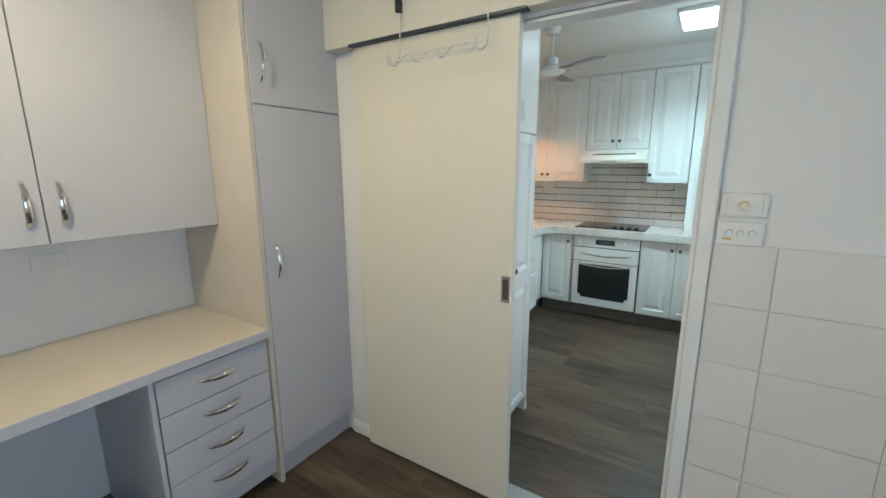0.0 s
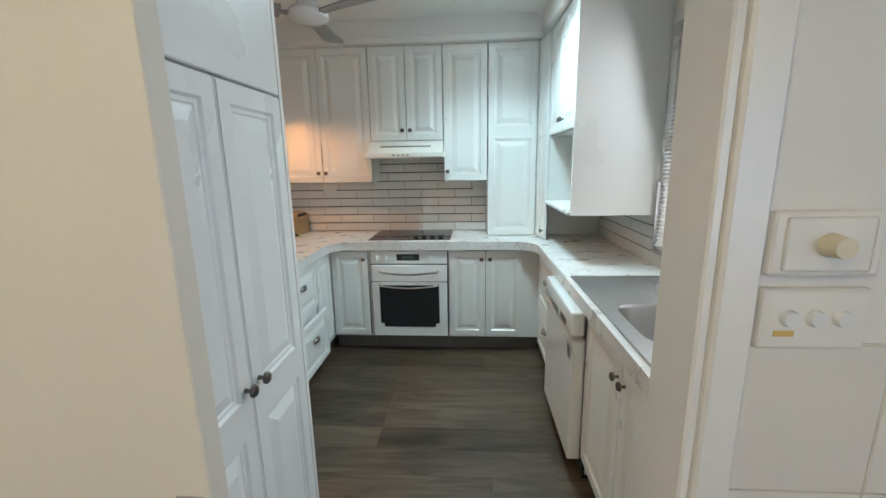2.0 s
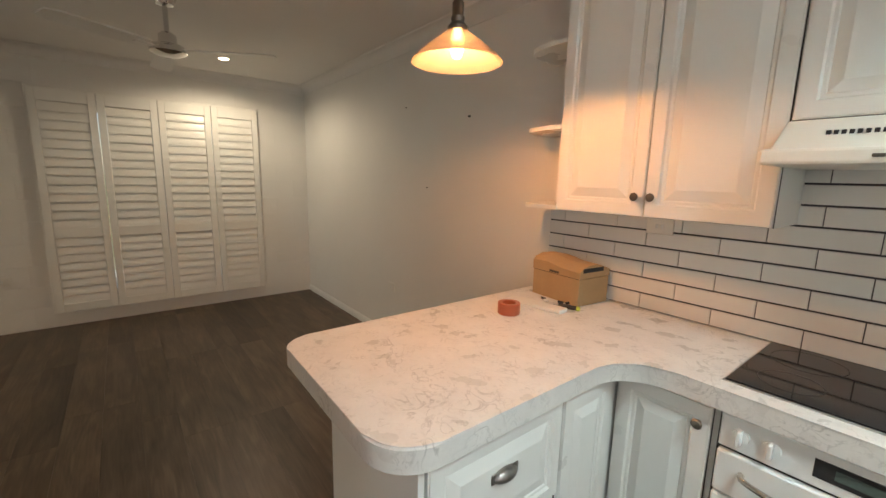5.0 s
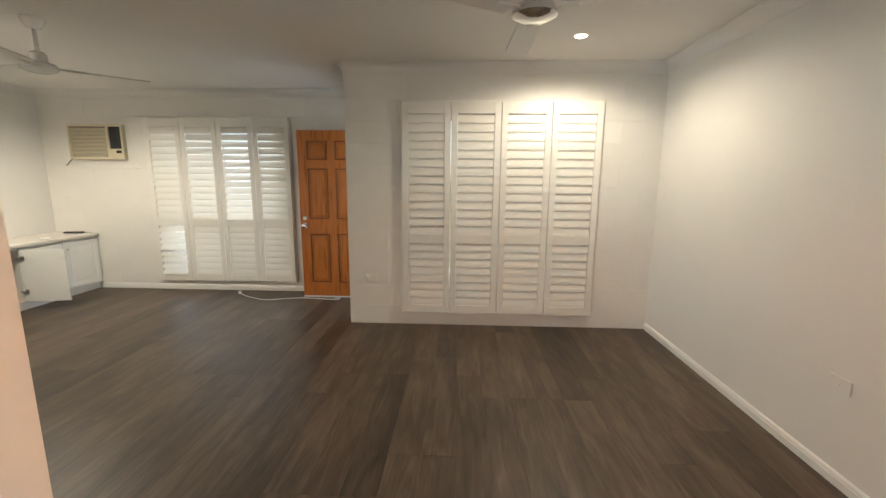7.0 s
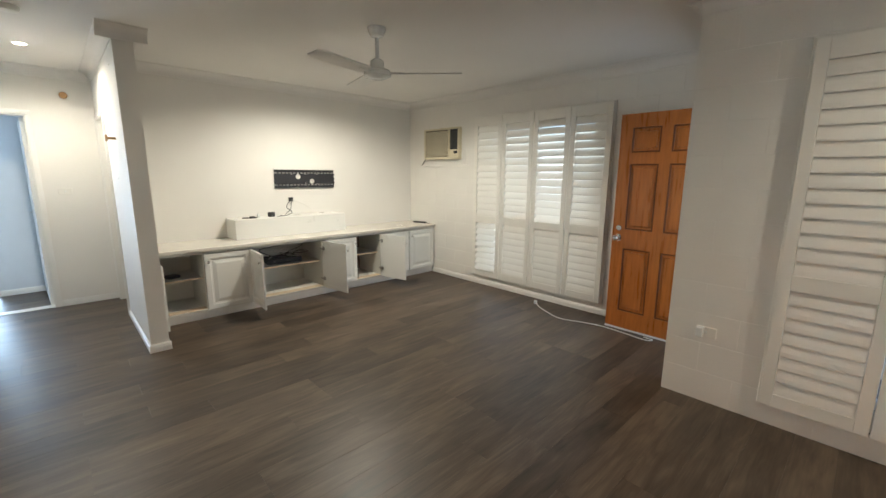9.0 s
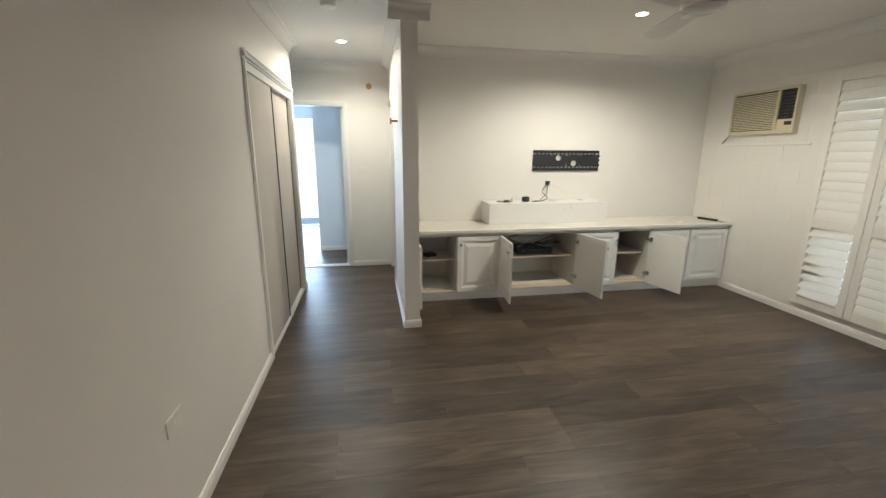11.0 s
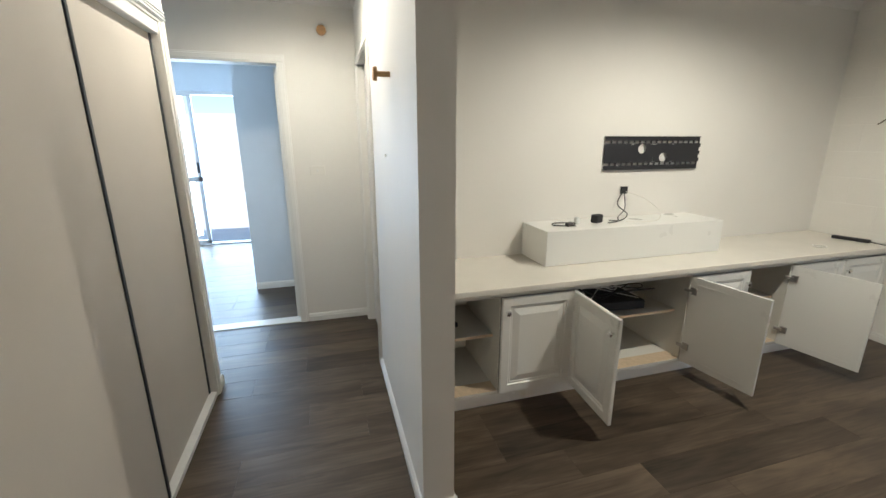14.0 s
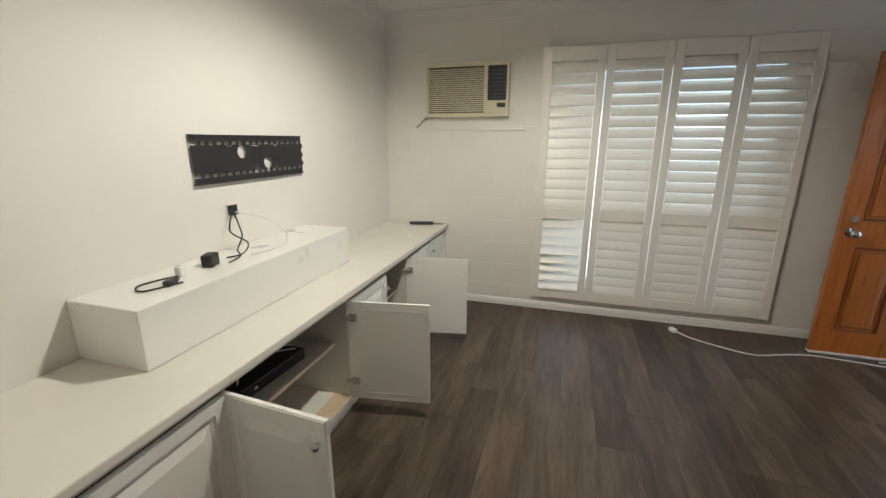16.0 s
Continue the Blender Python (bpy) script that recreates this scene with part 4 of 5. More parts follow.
bm.faces.new(rings[0]), bm.faces.new(rings[-1][::-1])
finish("lid", bm, M_card, c)
bx("seam", (-0.144, -0.1062, 0.1275), (0.144, -0.104, 0.1305), M_print, c)
bx("print", (-0.035, -0.1085, 0.134), (0.025, -0.1065, 0.144), M_print, c)
# solid black block paints the shade inside the lid's opening
bx("lid_hole_shade", (0.085, -0.085, 0.162), (0.14, 0.06, 0.1835), M_seal_shade, c, 0.002, pose(0, 0, 0.001, 0, 3, 0))
c = thing("tape_roll", pose(-1.645, 4.165, 0.90), "copper-brown roll of packing tape on the countertop", "tape")
bm = bmesh.new()
lathe(bm, [(0.030, 0.001), (0.046, 0.001), (0.048, 0.005), (0.048, 0.048), (0.046, 0.05), (0.030, 0.05), (0.030, 0.001)], (0, 0, 0), 36)
finish("roll", bm, M_tape, c, True)
c = thing("paper_sheet", pose(-1.72, 4.36, 0.9005, 0, 0, 18), "folded white paper on the countertop", "paper")
bx("sheet", (-0.09, -0.05, 0), (0.09, 0.05, 0.003), M_plastic, c, 0.001)
c = thing("screwdriver", pose(-1.52, 4.43, 0.912, 0, 0, 20), "small screwdriver with black and yellow grip", "tool")
bm = bmesh.new()
rod(bm, (-0.05, 0, 0), (0.03, 0, 0), 0.011, 0.009)
finish("grip", bm, M_dark, c, True)
bm = bmesh.new()
rod(bm, (0.03, 0, 0), (0.045, 0, 0), 0.011, 0.008)
finish("collar", bm, M_yellow, c, True)
bm = bmesh.new()
rod(bm, (-0.05, 0, 0), (-0.13, 0.0, -0.006), 0.003)
finish("shaft", bm, M_steel, c, True)
c = thing("wire_stripper", pose(-1.57, 4.35, 0.902, 0, 0, 8), "pale grey packet on the countertop", "packet")
bx("pouch", (-0.07, -0.035, 0), (0.07, 0.035, 0.018), M_plastic, c, 0.006, None, 2)
for k, (x, y) in enumerate(((-1.60, 4.47), (-1.66, 4.44), (-1.57, 4.49), (-1.63, 4.41), (-1.69, 4.46))):
    bm = bmesh.new()
    rod(bm, (-0.012, 0, 0.008), (0.012, 0.004, 0.008), 0.007, 0.005, 10)
    tagged(finish("wall_plug", bm, M_plastic if k % 2 else M_dark, None, True, pose(x, y, 0.9, 0, 0, 40 * k)), "small loose plastic fitting on the countertop", "fitting", "loose fittings")

# venetian blind
c = thing("venetian_blind", pose(0.955, 2.7, 1.0), "white venetian blind with open slats over the kitchen window", "blind")
bm = bmesh.new()
z, k = 1.045, 0
while z < 2.12:
    a = radians(21)
    dx, dz = 0.0125 * math.cos(a), 0.0125 * math.sin(a)
    v = [bm.verts.new(p) for p in ((0.952 - dx, 1.95, z - dz), (0.952 - dx, 3.415, z - dz), (0.952 + dx, 3.415, z + dz), (0.952 + dx, 1.95, z + dz))]
    v2 = [bm.verts.new(q.co + Vector((0, 0, 0.0008))) for q in v]
    bm.faces.new(v), bm.faces.new(v2)
    for i in range(4):
        bm.faces.new((v[i], v[(i + 1) % 4], v2[(i + 1) % 4], v2[i]))
    z += 0.0205
sl = tagged(finish("slats", bm, M_blind, c, False, W(c)), "thin white aluminium slats", "", "", "stuff")
bx("head_rail", (0.935, 1.945, 2.12), (0.968, 3.42, 2.155), M_blind, c, 0.003, W(c))
bx("bottom_rail", (0.938, 1.95, 1.018), (0.966, 3.415, 1.032), M_blind, c, 0.003, W(c))
for y in (2.05, 2.70, 3.30):
    tube("cord", [(0.938, y, 1.03), (0.938, y, 2.13)], 0.0012, M_plastic, c)
bm = bmesh.new()
box(bm, (0.93, 1.95, 0.982), (0.975, 3.44, 0.998), 0.002)
struct(finish("window_sill", bm, M_steel), "polished metal edge strip under the kitchen window")
struct(bx("trim_tile_edge", (0.945, 3.452, 0.99), (0.969, 3.464, 1.36), M_steel), "thin metal tile edge strip")
c = thing("latch_plate", pose(0.96, 3.44, 1.55), "small white switch on the window reveal", "switch")
bx("plate", (-0.012, -0.018, -0.03), (0.01, 0.018, 0.03), M_plastic, c, 0.003)


# ---- lamps and fans ----
c = thing("pendant_light", pose(-1.65, 3.84, 1.865), "amber glass cone pendant light, lit, with bronze fitting", "pendant lamp")
bm = bmesh.new()
lathe(bm, [(0.158, 0.0), (0.150, 0.012), (0.10, 0.055), (0.045, 0.095), (0.03, 0.105), (0.027, 0.102), (0.042, 0.091), (0.097, 0.051), (0.147, 0.009), (0.158, 0.0)], (0, 0, 0), 48)
s = finish("shade", bm, M_shade, c, True)
s.visible_shadow = True
bm = bmesh.new()
lathe(bm, [(0.033, 0.10), (0.035, 0.115), (0.022, 0.13), (0.024, 0.145), (0.020, 0.15), (0.020, 0.19), (0.012, 0.205), (0.006, 0.225), (0.001, 0.226)], (0, 0, 0), 24)
finish("socket", bm, M_pewter, c, True)
bm = bmesh.new()
lathe(bm, [(0.001, -0.0), (0.014, 0.006), (0.022, 0.028), (0.020, 0.05), (0.012, 0.08), (0.012, 0.10)], (0, 0, 0.012), 20)
finish("bulb", bm, M_bulb, c, True).visible_shadow = False
tube("cord", [(0, 0, 0.22), (0, 0, 0.45), (0, 0, CEIL - 1.88)], 0.004, M_dark, c)
bm = bmesh.new()
lathe(bm, [(0.001, 0), (0.05, 0), (0.052, -0.01), (0.02, -0.03), (0.001, -0.031)], (0, 0, CEIL - 1.865), 24)
finish("canopy", bm, M_pewter, c, True)


def ceiling_fan(x, y, radius, turn, label, blade_mat, motor_mat, drop=0.30):
    c = thing("ceiling_fan", pose(x, y, CEIL - drop), label, "ceiling fan", "ceiling fans")
    bm = bmesh.new()
    lathe(bm, [(0.001, drop), (0.065, drop), (0.065, drop - 0.015), (0.045, drop - 0.06), (0.014, drop - 0.07), (0.013, 0.09), (0.03, 0.085), (0.048, 0.07),
               (0.05, 0.02), (0.085, 0.01), (0.10, -0.005), (0.10, -0.03), (0.06, -0.05), (0.001, -0.055)], (0, 0, 0), 32)
    finish("motor", bm, motor_mat, c, True)
    for k in range(3):
        bm = bmesh.new()
        n = 10
        top = []
        for i in range(n + 1):
            u = i / n
            r = 0.13 + (radius - 0.13) * u
            w = 0.052 + 0.014 * u if u < 0.95 else 0.045
            tw = radians(13 - 5 * u)
            for s in (-1, 1):
                top.append((r, s * w * math.cos(tw), s * w * math.sin(tw) - 0.012))
        hi = [bm.verts.new((a, b, cz + 0.004)) for a, b, cz in top]
        lo = [bm.verts.new((a, b, cz - 0.004)) for a, b, cz in top]
        for i in range(n):
            a, b, d, e = 2 * i, 2 * i + 1, 2 * i + 3, 2 * i + 2
            bm.faces.new([hi[j] for j in (a, b, d, e)]), bm.faces.new([lo[j] for j in (e, d, b, a)])
            bm.faces.new((hi[a], hi[e], lo[e], lo[a])), bm.faces.new((hi[b], lo[b], lo[d], hi[d]))
        bm.faces.new((hi[0], lo[0], lo[1], hi[1])), bm.faces.new((hi[-2], hi[-1], lo[-1], lo[-2]))
        box(bm, (0.07, -0.02, -0.02), (0.2, 0.02, -0.008), 0.003)
        finish("blade", bm, blade_mat, c, True, rz(turn + 120 * k))
    return c


ceiling_fan(-0.86, 3.33, 0.46, -28, "white ceiling fan with grey-white blades above the kitchen", M_greyblade, M_white)
ceiling_fan(-3.63, 3.19, 0.62, 60, "ceiling fan with pale blades and chrome motor above the dining area", M_blade, M_chrome)
ceiling_fan(-4.50, -0.03, 0.62, 16, "white three-blade ceiling fan in the living room", M_blade, M_white)


def downlight(x, y, label):
    c = thing("downlight", pose(x, y, CEIL), label, "downlight", "downlights")
    bm = bmesh.new()
    lathe(bm, [(0.055, -0.001), (0.055, -0.006), (0.042, -0.008), (0.040, -0.001)], (0, 0, 0), 28)
    finish("rim", bm, M_trim, c, True)
    bm = bmesh.new()
    lathe(bm, [(0.041, -0.004), (0.001, -0.004)], (0, 0, 0), 28)
    finish("lens", bm, M_led, c)


for x, y in ((-2.60, -2.40), (-4.91, -1.14), (-4.91, 3.74)):
    downlight(x, y, "small round recessed downlight, lit warm")
c = thing("ceiling_light", pose(0.11, 3.62, CEIL), "square flush ceiling light, lit cool white", "ceiling light")
bx("base", (-0.17, -0.17, -0.03), (0.17, 0.17, 0), M_white, c, 0.006)
bx("diffuser", (-0.15, -0.15, -0.07), (0.15, 0.15, -0.031), M_cool, c, 0.02, None, 3)
c = thing("smoke_alarm", pose(-2.58, -1.35, CEIL), "round white smoke alarm on the hall ceiling", "smoke alarm")
bm = bmesh.new()
lathe(bm, [(0.06, 0), (0.06, -0.015), (0.05, -0.032), (0.02, -0.038), (0.001, -0.038)], (0, 0, 0), 28)
finish("body", bm, M_plastic, c, True)


# ---- television wall ----
def tv_unit():
    top = thing("television_cabinet", pose(-5.0, -2.1, 0), "long low white cabinet with several open panelled doors", "cabinet")
    y0, yf, yb = -1.915, -1.905, YTV - 0.0 + 0.002
    bm = bmesh.new()
    box(bm, (-6.765, yb, 0.0), (-3.222, -1.945, 0.085))
    box(bm, (-6.765, yb, 0.088), (-3.222, yf, 0.108))
    box(bm, (-6.765, yb, 0.108), (-3.222, yb + 0.012, 0.70))
    for x in (-3.222 - 0.018, -3.672, -4.112, -4.952, -5.418, -5.805, -6.275, -6.765):
        box(bm, (x, yb + 0.012, 0.108), (x + 0.018, yf, 0.70), 0.001)
    box(bm, (-6.765, yf - 0.02, 0.675), (-3.222, yf, 0.70))
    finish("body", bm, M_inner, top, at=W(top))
    bm = box(bmesh.new(), (-6.766, -1.950, 0.0), (-3.221, -1.935, 0.088), 0.001)
    finish("kickboard", bm, M_cab, top, at=W(top))
    bm = box(bmesh.new(), (-6.767, yb, 0.705), (-3.219, -1.868, 0.742), 0.006, 2)
    finish("benchtop", bm, M_bench, top, at=W(top))
    # the last open bay has a dark brown back panel
    for a, b, lining in ((-3.654, -3.24, M_inner), (-4.934, -4.112, M_inner), (-5.787, -5.418, M_brown_back)):
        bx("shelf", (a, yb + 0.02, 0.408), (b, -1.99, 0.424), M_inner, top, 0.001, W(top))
        bx("shelf_edge", (a, -1.989, 0.408), (b, -1.986, 0.424), M_chip, top, 0, W(top))
        bx("base_edge", (a, yf - 0.10, 0.1085), (b, yf - 0.002, 0.1105), M_chip, top, 0, W(top))
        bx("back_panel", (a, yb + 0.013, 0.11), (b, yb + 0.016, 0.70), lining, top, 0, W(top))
    H = 0.575
    for x0, x1, side in ((-3.663, -4.105, 1), (-4.955, -5.41, -1), (-5.81, -6.27, 1), (-6.285, -6.75, 1)):
        w = x0 - x1
        panel_door(top, W(top) @ pose(x0, yf, 0.098, 0, 0, 180), w, H, (0.028 if side > 0 else w - 0.028, H - 0.08), knob_mat=M_chrome)
    for hx, tipx, tipy, w, flip in ((-3.243, -3.247, -1.49, 0.42, 0), (-4.112, -4.085, -1.485, 0.42, 0), (-4.95, -5.02, -1.475, 0.44, 1), (-5.80, -5.885, -1.475, 0.44, 1)):
        ang = math.degrees(math.atan2(tipy - yf, tipx - hx))
        if not flip:
            d = panel_door(top, W(top) @ pose(hx, yf, 0.098, 0, 0, ang) @ pose(0, 0.01, 0), w, H, None, shut=False)
            knob(d, w - 0.028, -0.02, H - 0.08, M_chrome)
            s = 1
        else:
            d = panel_door(top, W(top) @ pose(hx, yf, 0.098, 0, 0, ang) @ pose(w, -0.01, 0, 0, 0, 180), w, H, None, shut=False)
            knob(d, 0.028, -0.02, H - 0.08, M_chrome)
            s = 0
        for z in (0.09, H - 0.11):
            hxl = 0.03 if s else w - 0.03
            bm = box(bmesh.new(), (hxl - 0.02, 0.0, z), (hxl + 0.02, 0.012, z + 0.045), 0.003)
            box(bm, (hxl - 0.055 if s else hxl + 0.005, 0.004, z + 0.012), (hxl if s else hxl + 0.055, 0.02, z + 0.033), 0.004)
            finish("hinge", bm, M_steel, d)
        for c2 in (0.040, H - 0.0425):
            bx("groove", (0.045, -0.0002, c2), (w - 0.045, 0.0012, c2 + 0.0025), M_trim, d)
    return top


tv_unit()
c = thing("display_box", pose(-4.7, -2.3, 0.742), "long white painted plinth box on the benchtop", "plinth")
bx("body", (-5.402, YTV + 0.003, 0.743), (-4.05, -2.134, 0.962), M_cab, c, 0.003, W(c))
c = thing("tv_bracket", pose(-5.03, YTV, 1.4), "black slotted steel television wall bracket", "tv bracket")
bm = bmesh.new()
x0, x1, z0, z1 = -5.425, -4.628, 1.291, 1.515
for lo, hi in (((x0, z0), (x1, z0 + 0.03)), ((x0, z1 - 0.03), (x1, z1)), ((x0, z0 + 0.046), (-5.20, z1 - 0.046)), ((-4.84, z0 + 0.046), (x1, z1 - 0.046)),
               ((-5.20, z0 + 0.046), (-4.84, z0 + 0.05)), ((-5.20, z1 - 0.05), (-4.84, z1 - 0.046))):
    box(bm, (lo[0], YTV + 0.012, lo[1]), (hi[0], YTV + 0.015, hi[1]))
for zz in (z0 + 0.03, z1 - 0.046):
    x = x0
    while x < x1 - 0.02:
        box(bm, (x, YTV + 0.012, zz), (x + 0.014, YTV + 0.015, zz + 0.016))
        x += 0.0464
for cx, cz, xa, xb in ((-5.115, 1.372, -5.20, -5.03), (-4.93, 1.432, -5.03, -4.84)):
    n = 24
    ring = [bm.verts.new((cx + 0.032 * math.cos(2 * math.pi * k / n), YTV + 0.015, cz + 0.032 * math.sin(2 * math.pi * k / n))) for k in range(n)]
    za, zb = z0 + 0.05, z1 - 0.05
    out = []
    for k in range(n):
        a = 2 * math.pi * k / n
        ux, uz = math.cos(a), math.sin(a)
        tx = ((xb - cx) if ux > 0 else (cx - xa)) / max(abs(ux), 1e-6)
        tz = ((zb - cz) if uz > 0 else (cz - za)) / max(abs(uz), 1e-6)
        t = min(tx, tz)
        out.append(bm.verts.new((cx + ux * t, YTV + 0.015, cz + uz * t)))
    for k in range(n):
        bm.faces.new((ring[k], ring[(k + 1) % n], out[(k + 1) % n], out[k]))
for zz in (z0, z1 - 0.004):
    box(bm, (x0, YTV, zz), (x1, YTV + 0.022, zz + 0.004))
for zz in (z0 + 0.05, z0 + 0.10, z0 + 0.15):
    box(bm, (x0 - 0.012, YTV + 0.004, zz), (x0, YTV + 0.015, zz + 0.025))
finish("plate", bm, M_plate, c, False, W(c))


def plate(name, at, w, h, label, switches=1, category="switch", vertical=False):
    """A wall plate that faces -y in its own axes."""
    c = thing(name, at, label, category)
    bx("plate", (-w / 2, -0.008, -h / 2), (w / 2, 0, h / 2), M_plastic, c, 0.003, None, 2)
    for k in range(switches):
        x = (k - (switches - 1) / 2) * 0.022
        bx("rocker", (x - 0.006, -0.012, -0.009), (x + 0.006, -0.008, 0.009), M_white, c, 0.002)
    return c


c = thing("light_switch", pose(0.319, 1.635, 1.301), "white wall switch plate with three round buttons and a yellow sticker", "switch")
bx("plate", (-0.058, -0.013, -0.036), (0.058, 0, 0.036), M_plastic, c, 0.004, None, 2)
# grey strip paints the plate's cast shadow along its lower edge
bx("shadow_gap", (-0.0565, -0.003, -0.039), (0.0595, 0, -0.0365), M_grey, c)
for x in (-0.028, 0.0, 0.028):
    bm = bmesh.new()
    rod(bm, (x, -0.012, 0.002), (x, -0.021, 0.002), 0.010, 0.0085, 20)
    finish("button", bm, M_white, c, True)
bx("sticker", (-0.042, -0.0137, -0.02), (-0.02, -0.0129, -0.013), mat("yellow_sticker", (0.62, 0.42, 0.12), 0.5), c)
c = thing("dimmer_switch", pose(0.319, 1.635, 1.387), "white wall dimmer plate with round dial", "switch")
bx("plate", (-0.058, -0.013, -0.036), (0.058, 0, 0.036), M_plastic, c, 0.004, None, 2)
bx("inset", (-0.045, -0.016, -0.030), (0.045, -0.0125, 0.030), M_plastic, c, 0.003, None, 2)
bm = bmesh.new()
rod(bm, (0.0, -0.014, 0), (0.0, -0.036, 0), 0.0135, 0.011, 24)
finish("dial", bm, M_almond, c, True)
plate("light_switch", pose(-2.75, -3.432, 1.264, 0, 0, 180), 0.115, 0.07, "white wall switch plate in the hall", 1)
plate("power_outlet", pose(XA, 4.397, 0.475, 0, 0, 90), 0.115, 0.07, "white double power outlet low on the wall", 2, "outlet")
plate("power_outlet", pose(-3.577, YN, 0.50), 0.115, 0.07, "white power outlet low on the wall", 1, "outlet")
c = plate("power_outlet", pose(XA, 1.99, 0.48, 0, 0, 90), 0.115, 0.07, "white power outlet with a plug adaptor", 1, "outlet")
bx("adaptor", (-0.05, -0.05, -0.03), (-0.01, -0.01, 0.035), M_white, c, 0.006, None, 2)
plate("power_outlet", pose(-2.08, 0.49, 0.50, 0, 0, -90), 0.115, 0.07, "white power outlet low on the hall wall", 1, "outlet")
plate("power_outlet", pose(0.02, YN - 0.008, 1.245), 0.115, 0.07, "white power outlet on the tiled splashback", 2, "outlet")
plate("power_outlet", pose(-1.30, YN - 0.008, 1.285), 0.115, 0.07, "white power outlet on the tiled splashback", 2, "outlet")
plate("data_plate", pose(-4.82, YTV, 1.15, 0, 0, 180), 0.05, 0.06, "small wall plate with cables for the television", 0, "outlet")
bx("cable_gland", (-4.845, YTV + 0.008, 1.125), (-4.795, YTV + 0.02, 1.175), M_dark)
tagged(bpy.data.objects["cable_gland"], "black cable outlet on the wall", "outlet")
tagged(tube("black_cable", [(-4.82, -2.44, 1.145), (-4.80, -2.40, 1.08), (-4.77, -2.36, 1.03), (-4.70, -2.33, 0.985), (-4.66, -2.28, 0.967), (-4.56, -2.25, 0.967)], 0.0035, M_dark), "thin black cable from the wall", "cable")
tagged(tube("black_cable", [(-4.81, -2.44, 1.14), (-4.74, -2.40, 1.06), (-4.78, -2.34, 1.0), (-4.70, -2.30, 0.968), (-4.62, -2.32, 0.967)], 0.0035, M_dark), "thin black cable from the wall", "cable")
tagged(tube("white_cable", [(-4.83, -2.44, 1.14), (-4.93, -2.37, 1.10), (-5.01, -2.30, 1.02), (-4.96, -2.25, 0.967), (-4.82, -2.22, 0.966), (-4.70, -2.25, 0.966)], 0.003, M_plastic), "thin white cable from the wall", "cable")
c = thing("power_adaptor", pose(-4.51, -2.30, 0.962, 0, 0, 20), "black plug-in power adaptor on the plinth", "adaptor")
bx("body", (-0.035, -0.025, 0), (0.035, 0.025, 0.055), M_dark, c, 0.008, None, 2)
tagged(tube("black_cable", [(-4.29, -2.24, 0.967), (-4.34, -2.30, 0.968), (-4.22, -2.34, 0.967), (-4.18, -2.27, 0.967), (-4.30, -2.22, 0.967)], 0.0035, M_dark), "coiled thin black cable on the plinth", "cable")
c = thing("plug", pose(-4.27, -2.25, 0.962, 0, 0, 30), "small black plug on the plinth", "plug")
bx("body", (-0.03, -0.014, 0), (0.03, 0.014, 0.025), M_dark, c, 0.005)
c = thing("plug", pose(-4.36, -2.30, 0.962, 0, 0, 10), "small white plug on the plinth", "plug")
bx("body", (-0.015, -0.015, 0), (0.015, 0.015, 0.045), M_white, c, 0.005)
c = thing("remote_control", pose(-6.65, -2.09, 0.743, 0, 0, 105), "slim black remote sensor bar on the benchtop", "remote")
bx("body", (-0.11, -0.02, 0), (0.11, 0.02, 0.024), M_dark, c, 0.006, None, 2)
tagged(tube("white_cable", [(-6.68, -1.98, 0.75), (-6.69, -1.94, 0.747), (-6.69, -1.90, 0.746), (-6.70, -1.80, 0.744)][:3], 0.003, M_dark), "thin cable on the benchtop", "cable")
tagged(tube("cable_loop", [(-6.20, -2.06, 0.746), (-6.16, -2.02, 0.746), (-6.20, -1.98, 0.746), (-6.25, -2.01, 0.746), (-6.21, -2.06, 0.746)], 0.004, M_plastic), "small loop of white cord on the benchtop", "cable")
c = thing("media_player", pose(-4.55, -2.18, 0.424, 0, 0, 176), "black set-top box on the cabinet shelf", "media player")
bx("body", (-0.20, -0.13, 0.008), (0.20, 0.14, 0.065), M_dark, c, 0.006, None, 2)
bx("button", (-0.13, -0.133, 0.03), (-0.11, -0.129, 0.045), M_chrome, c, 0.002)
for k in range(6):
    random.seed(k + 3)
    pts = [(-4.55 + random.uniform(-0.3, 0.3), -2.2 + random.uniform(-0.14, 0.14), 0.50 + random.uniform(0.0, 0.12)) for i in range(5)]
    pts = [(pts[0][0], pts[0][1], 0.494)] + pts[1:-1] + [(pts[-1][0], pts[-1][1], 0.494)]
    tagged(tube("tangled_cable", pts, 0.004, M_plastic if k % 2 else M_dark), "tangled cable heaped on the media player", "cable", "cables in the cabinet")
c = thing("small_device", pose(-3.42, -2.15, 0.424, 0, 0, 20), "small grey device on the cabinet shelf", "device")
bx("body", (-0.06, -0.05, 0), (0.06, 0.05, 0.03), M_dark, c, 0.008, None, 2)

# air conditioner
c = thing("air_conditioner", pose(XB, -1.68, 1.68), "aged cream window air conditioner set into the wall", "air conditioner")
XF = XB + 0.065
bm = bmesh.new()
ya, yb2, za, zb = -2.05, -1.345, 1.68, 2.105
box(bm, (XB, ya, za), (XF - 0.02, yb2, zb), 0.004)
box(bm, (XF - 0.02, ya, za), (XF, yb2, za + 0.035), 0.006, 2)
box(bm, (XF - 0.02, ya, zb - 0.025), (XF, yb2, zb), 0.006, 2)
box(bm, (XF - 0.02, ya, za + 0.035), (XF, ya + 0.02, zb - 0.025))
box(bm, (XF - 0.02, yb2 - 0.02, za + 0.035), (XF, yb2, zb - 0.025))
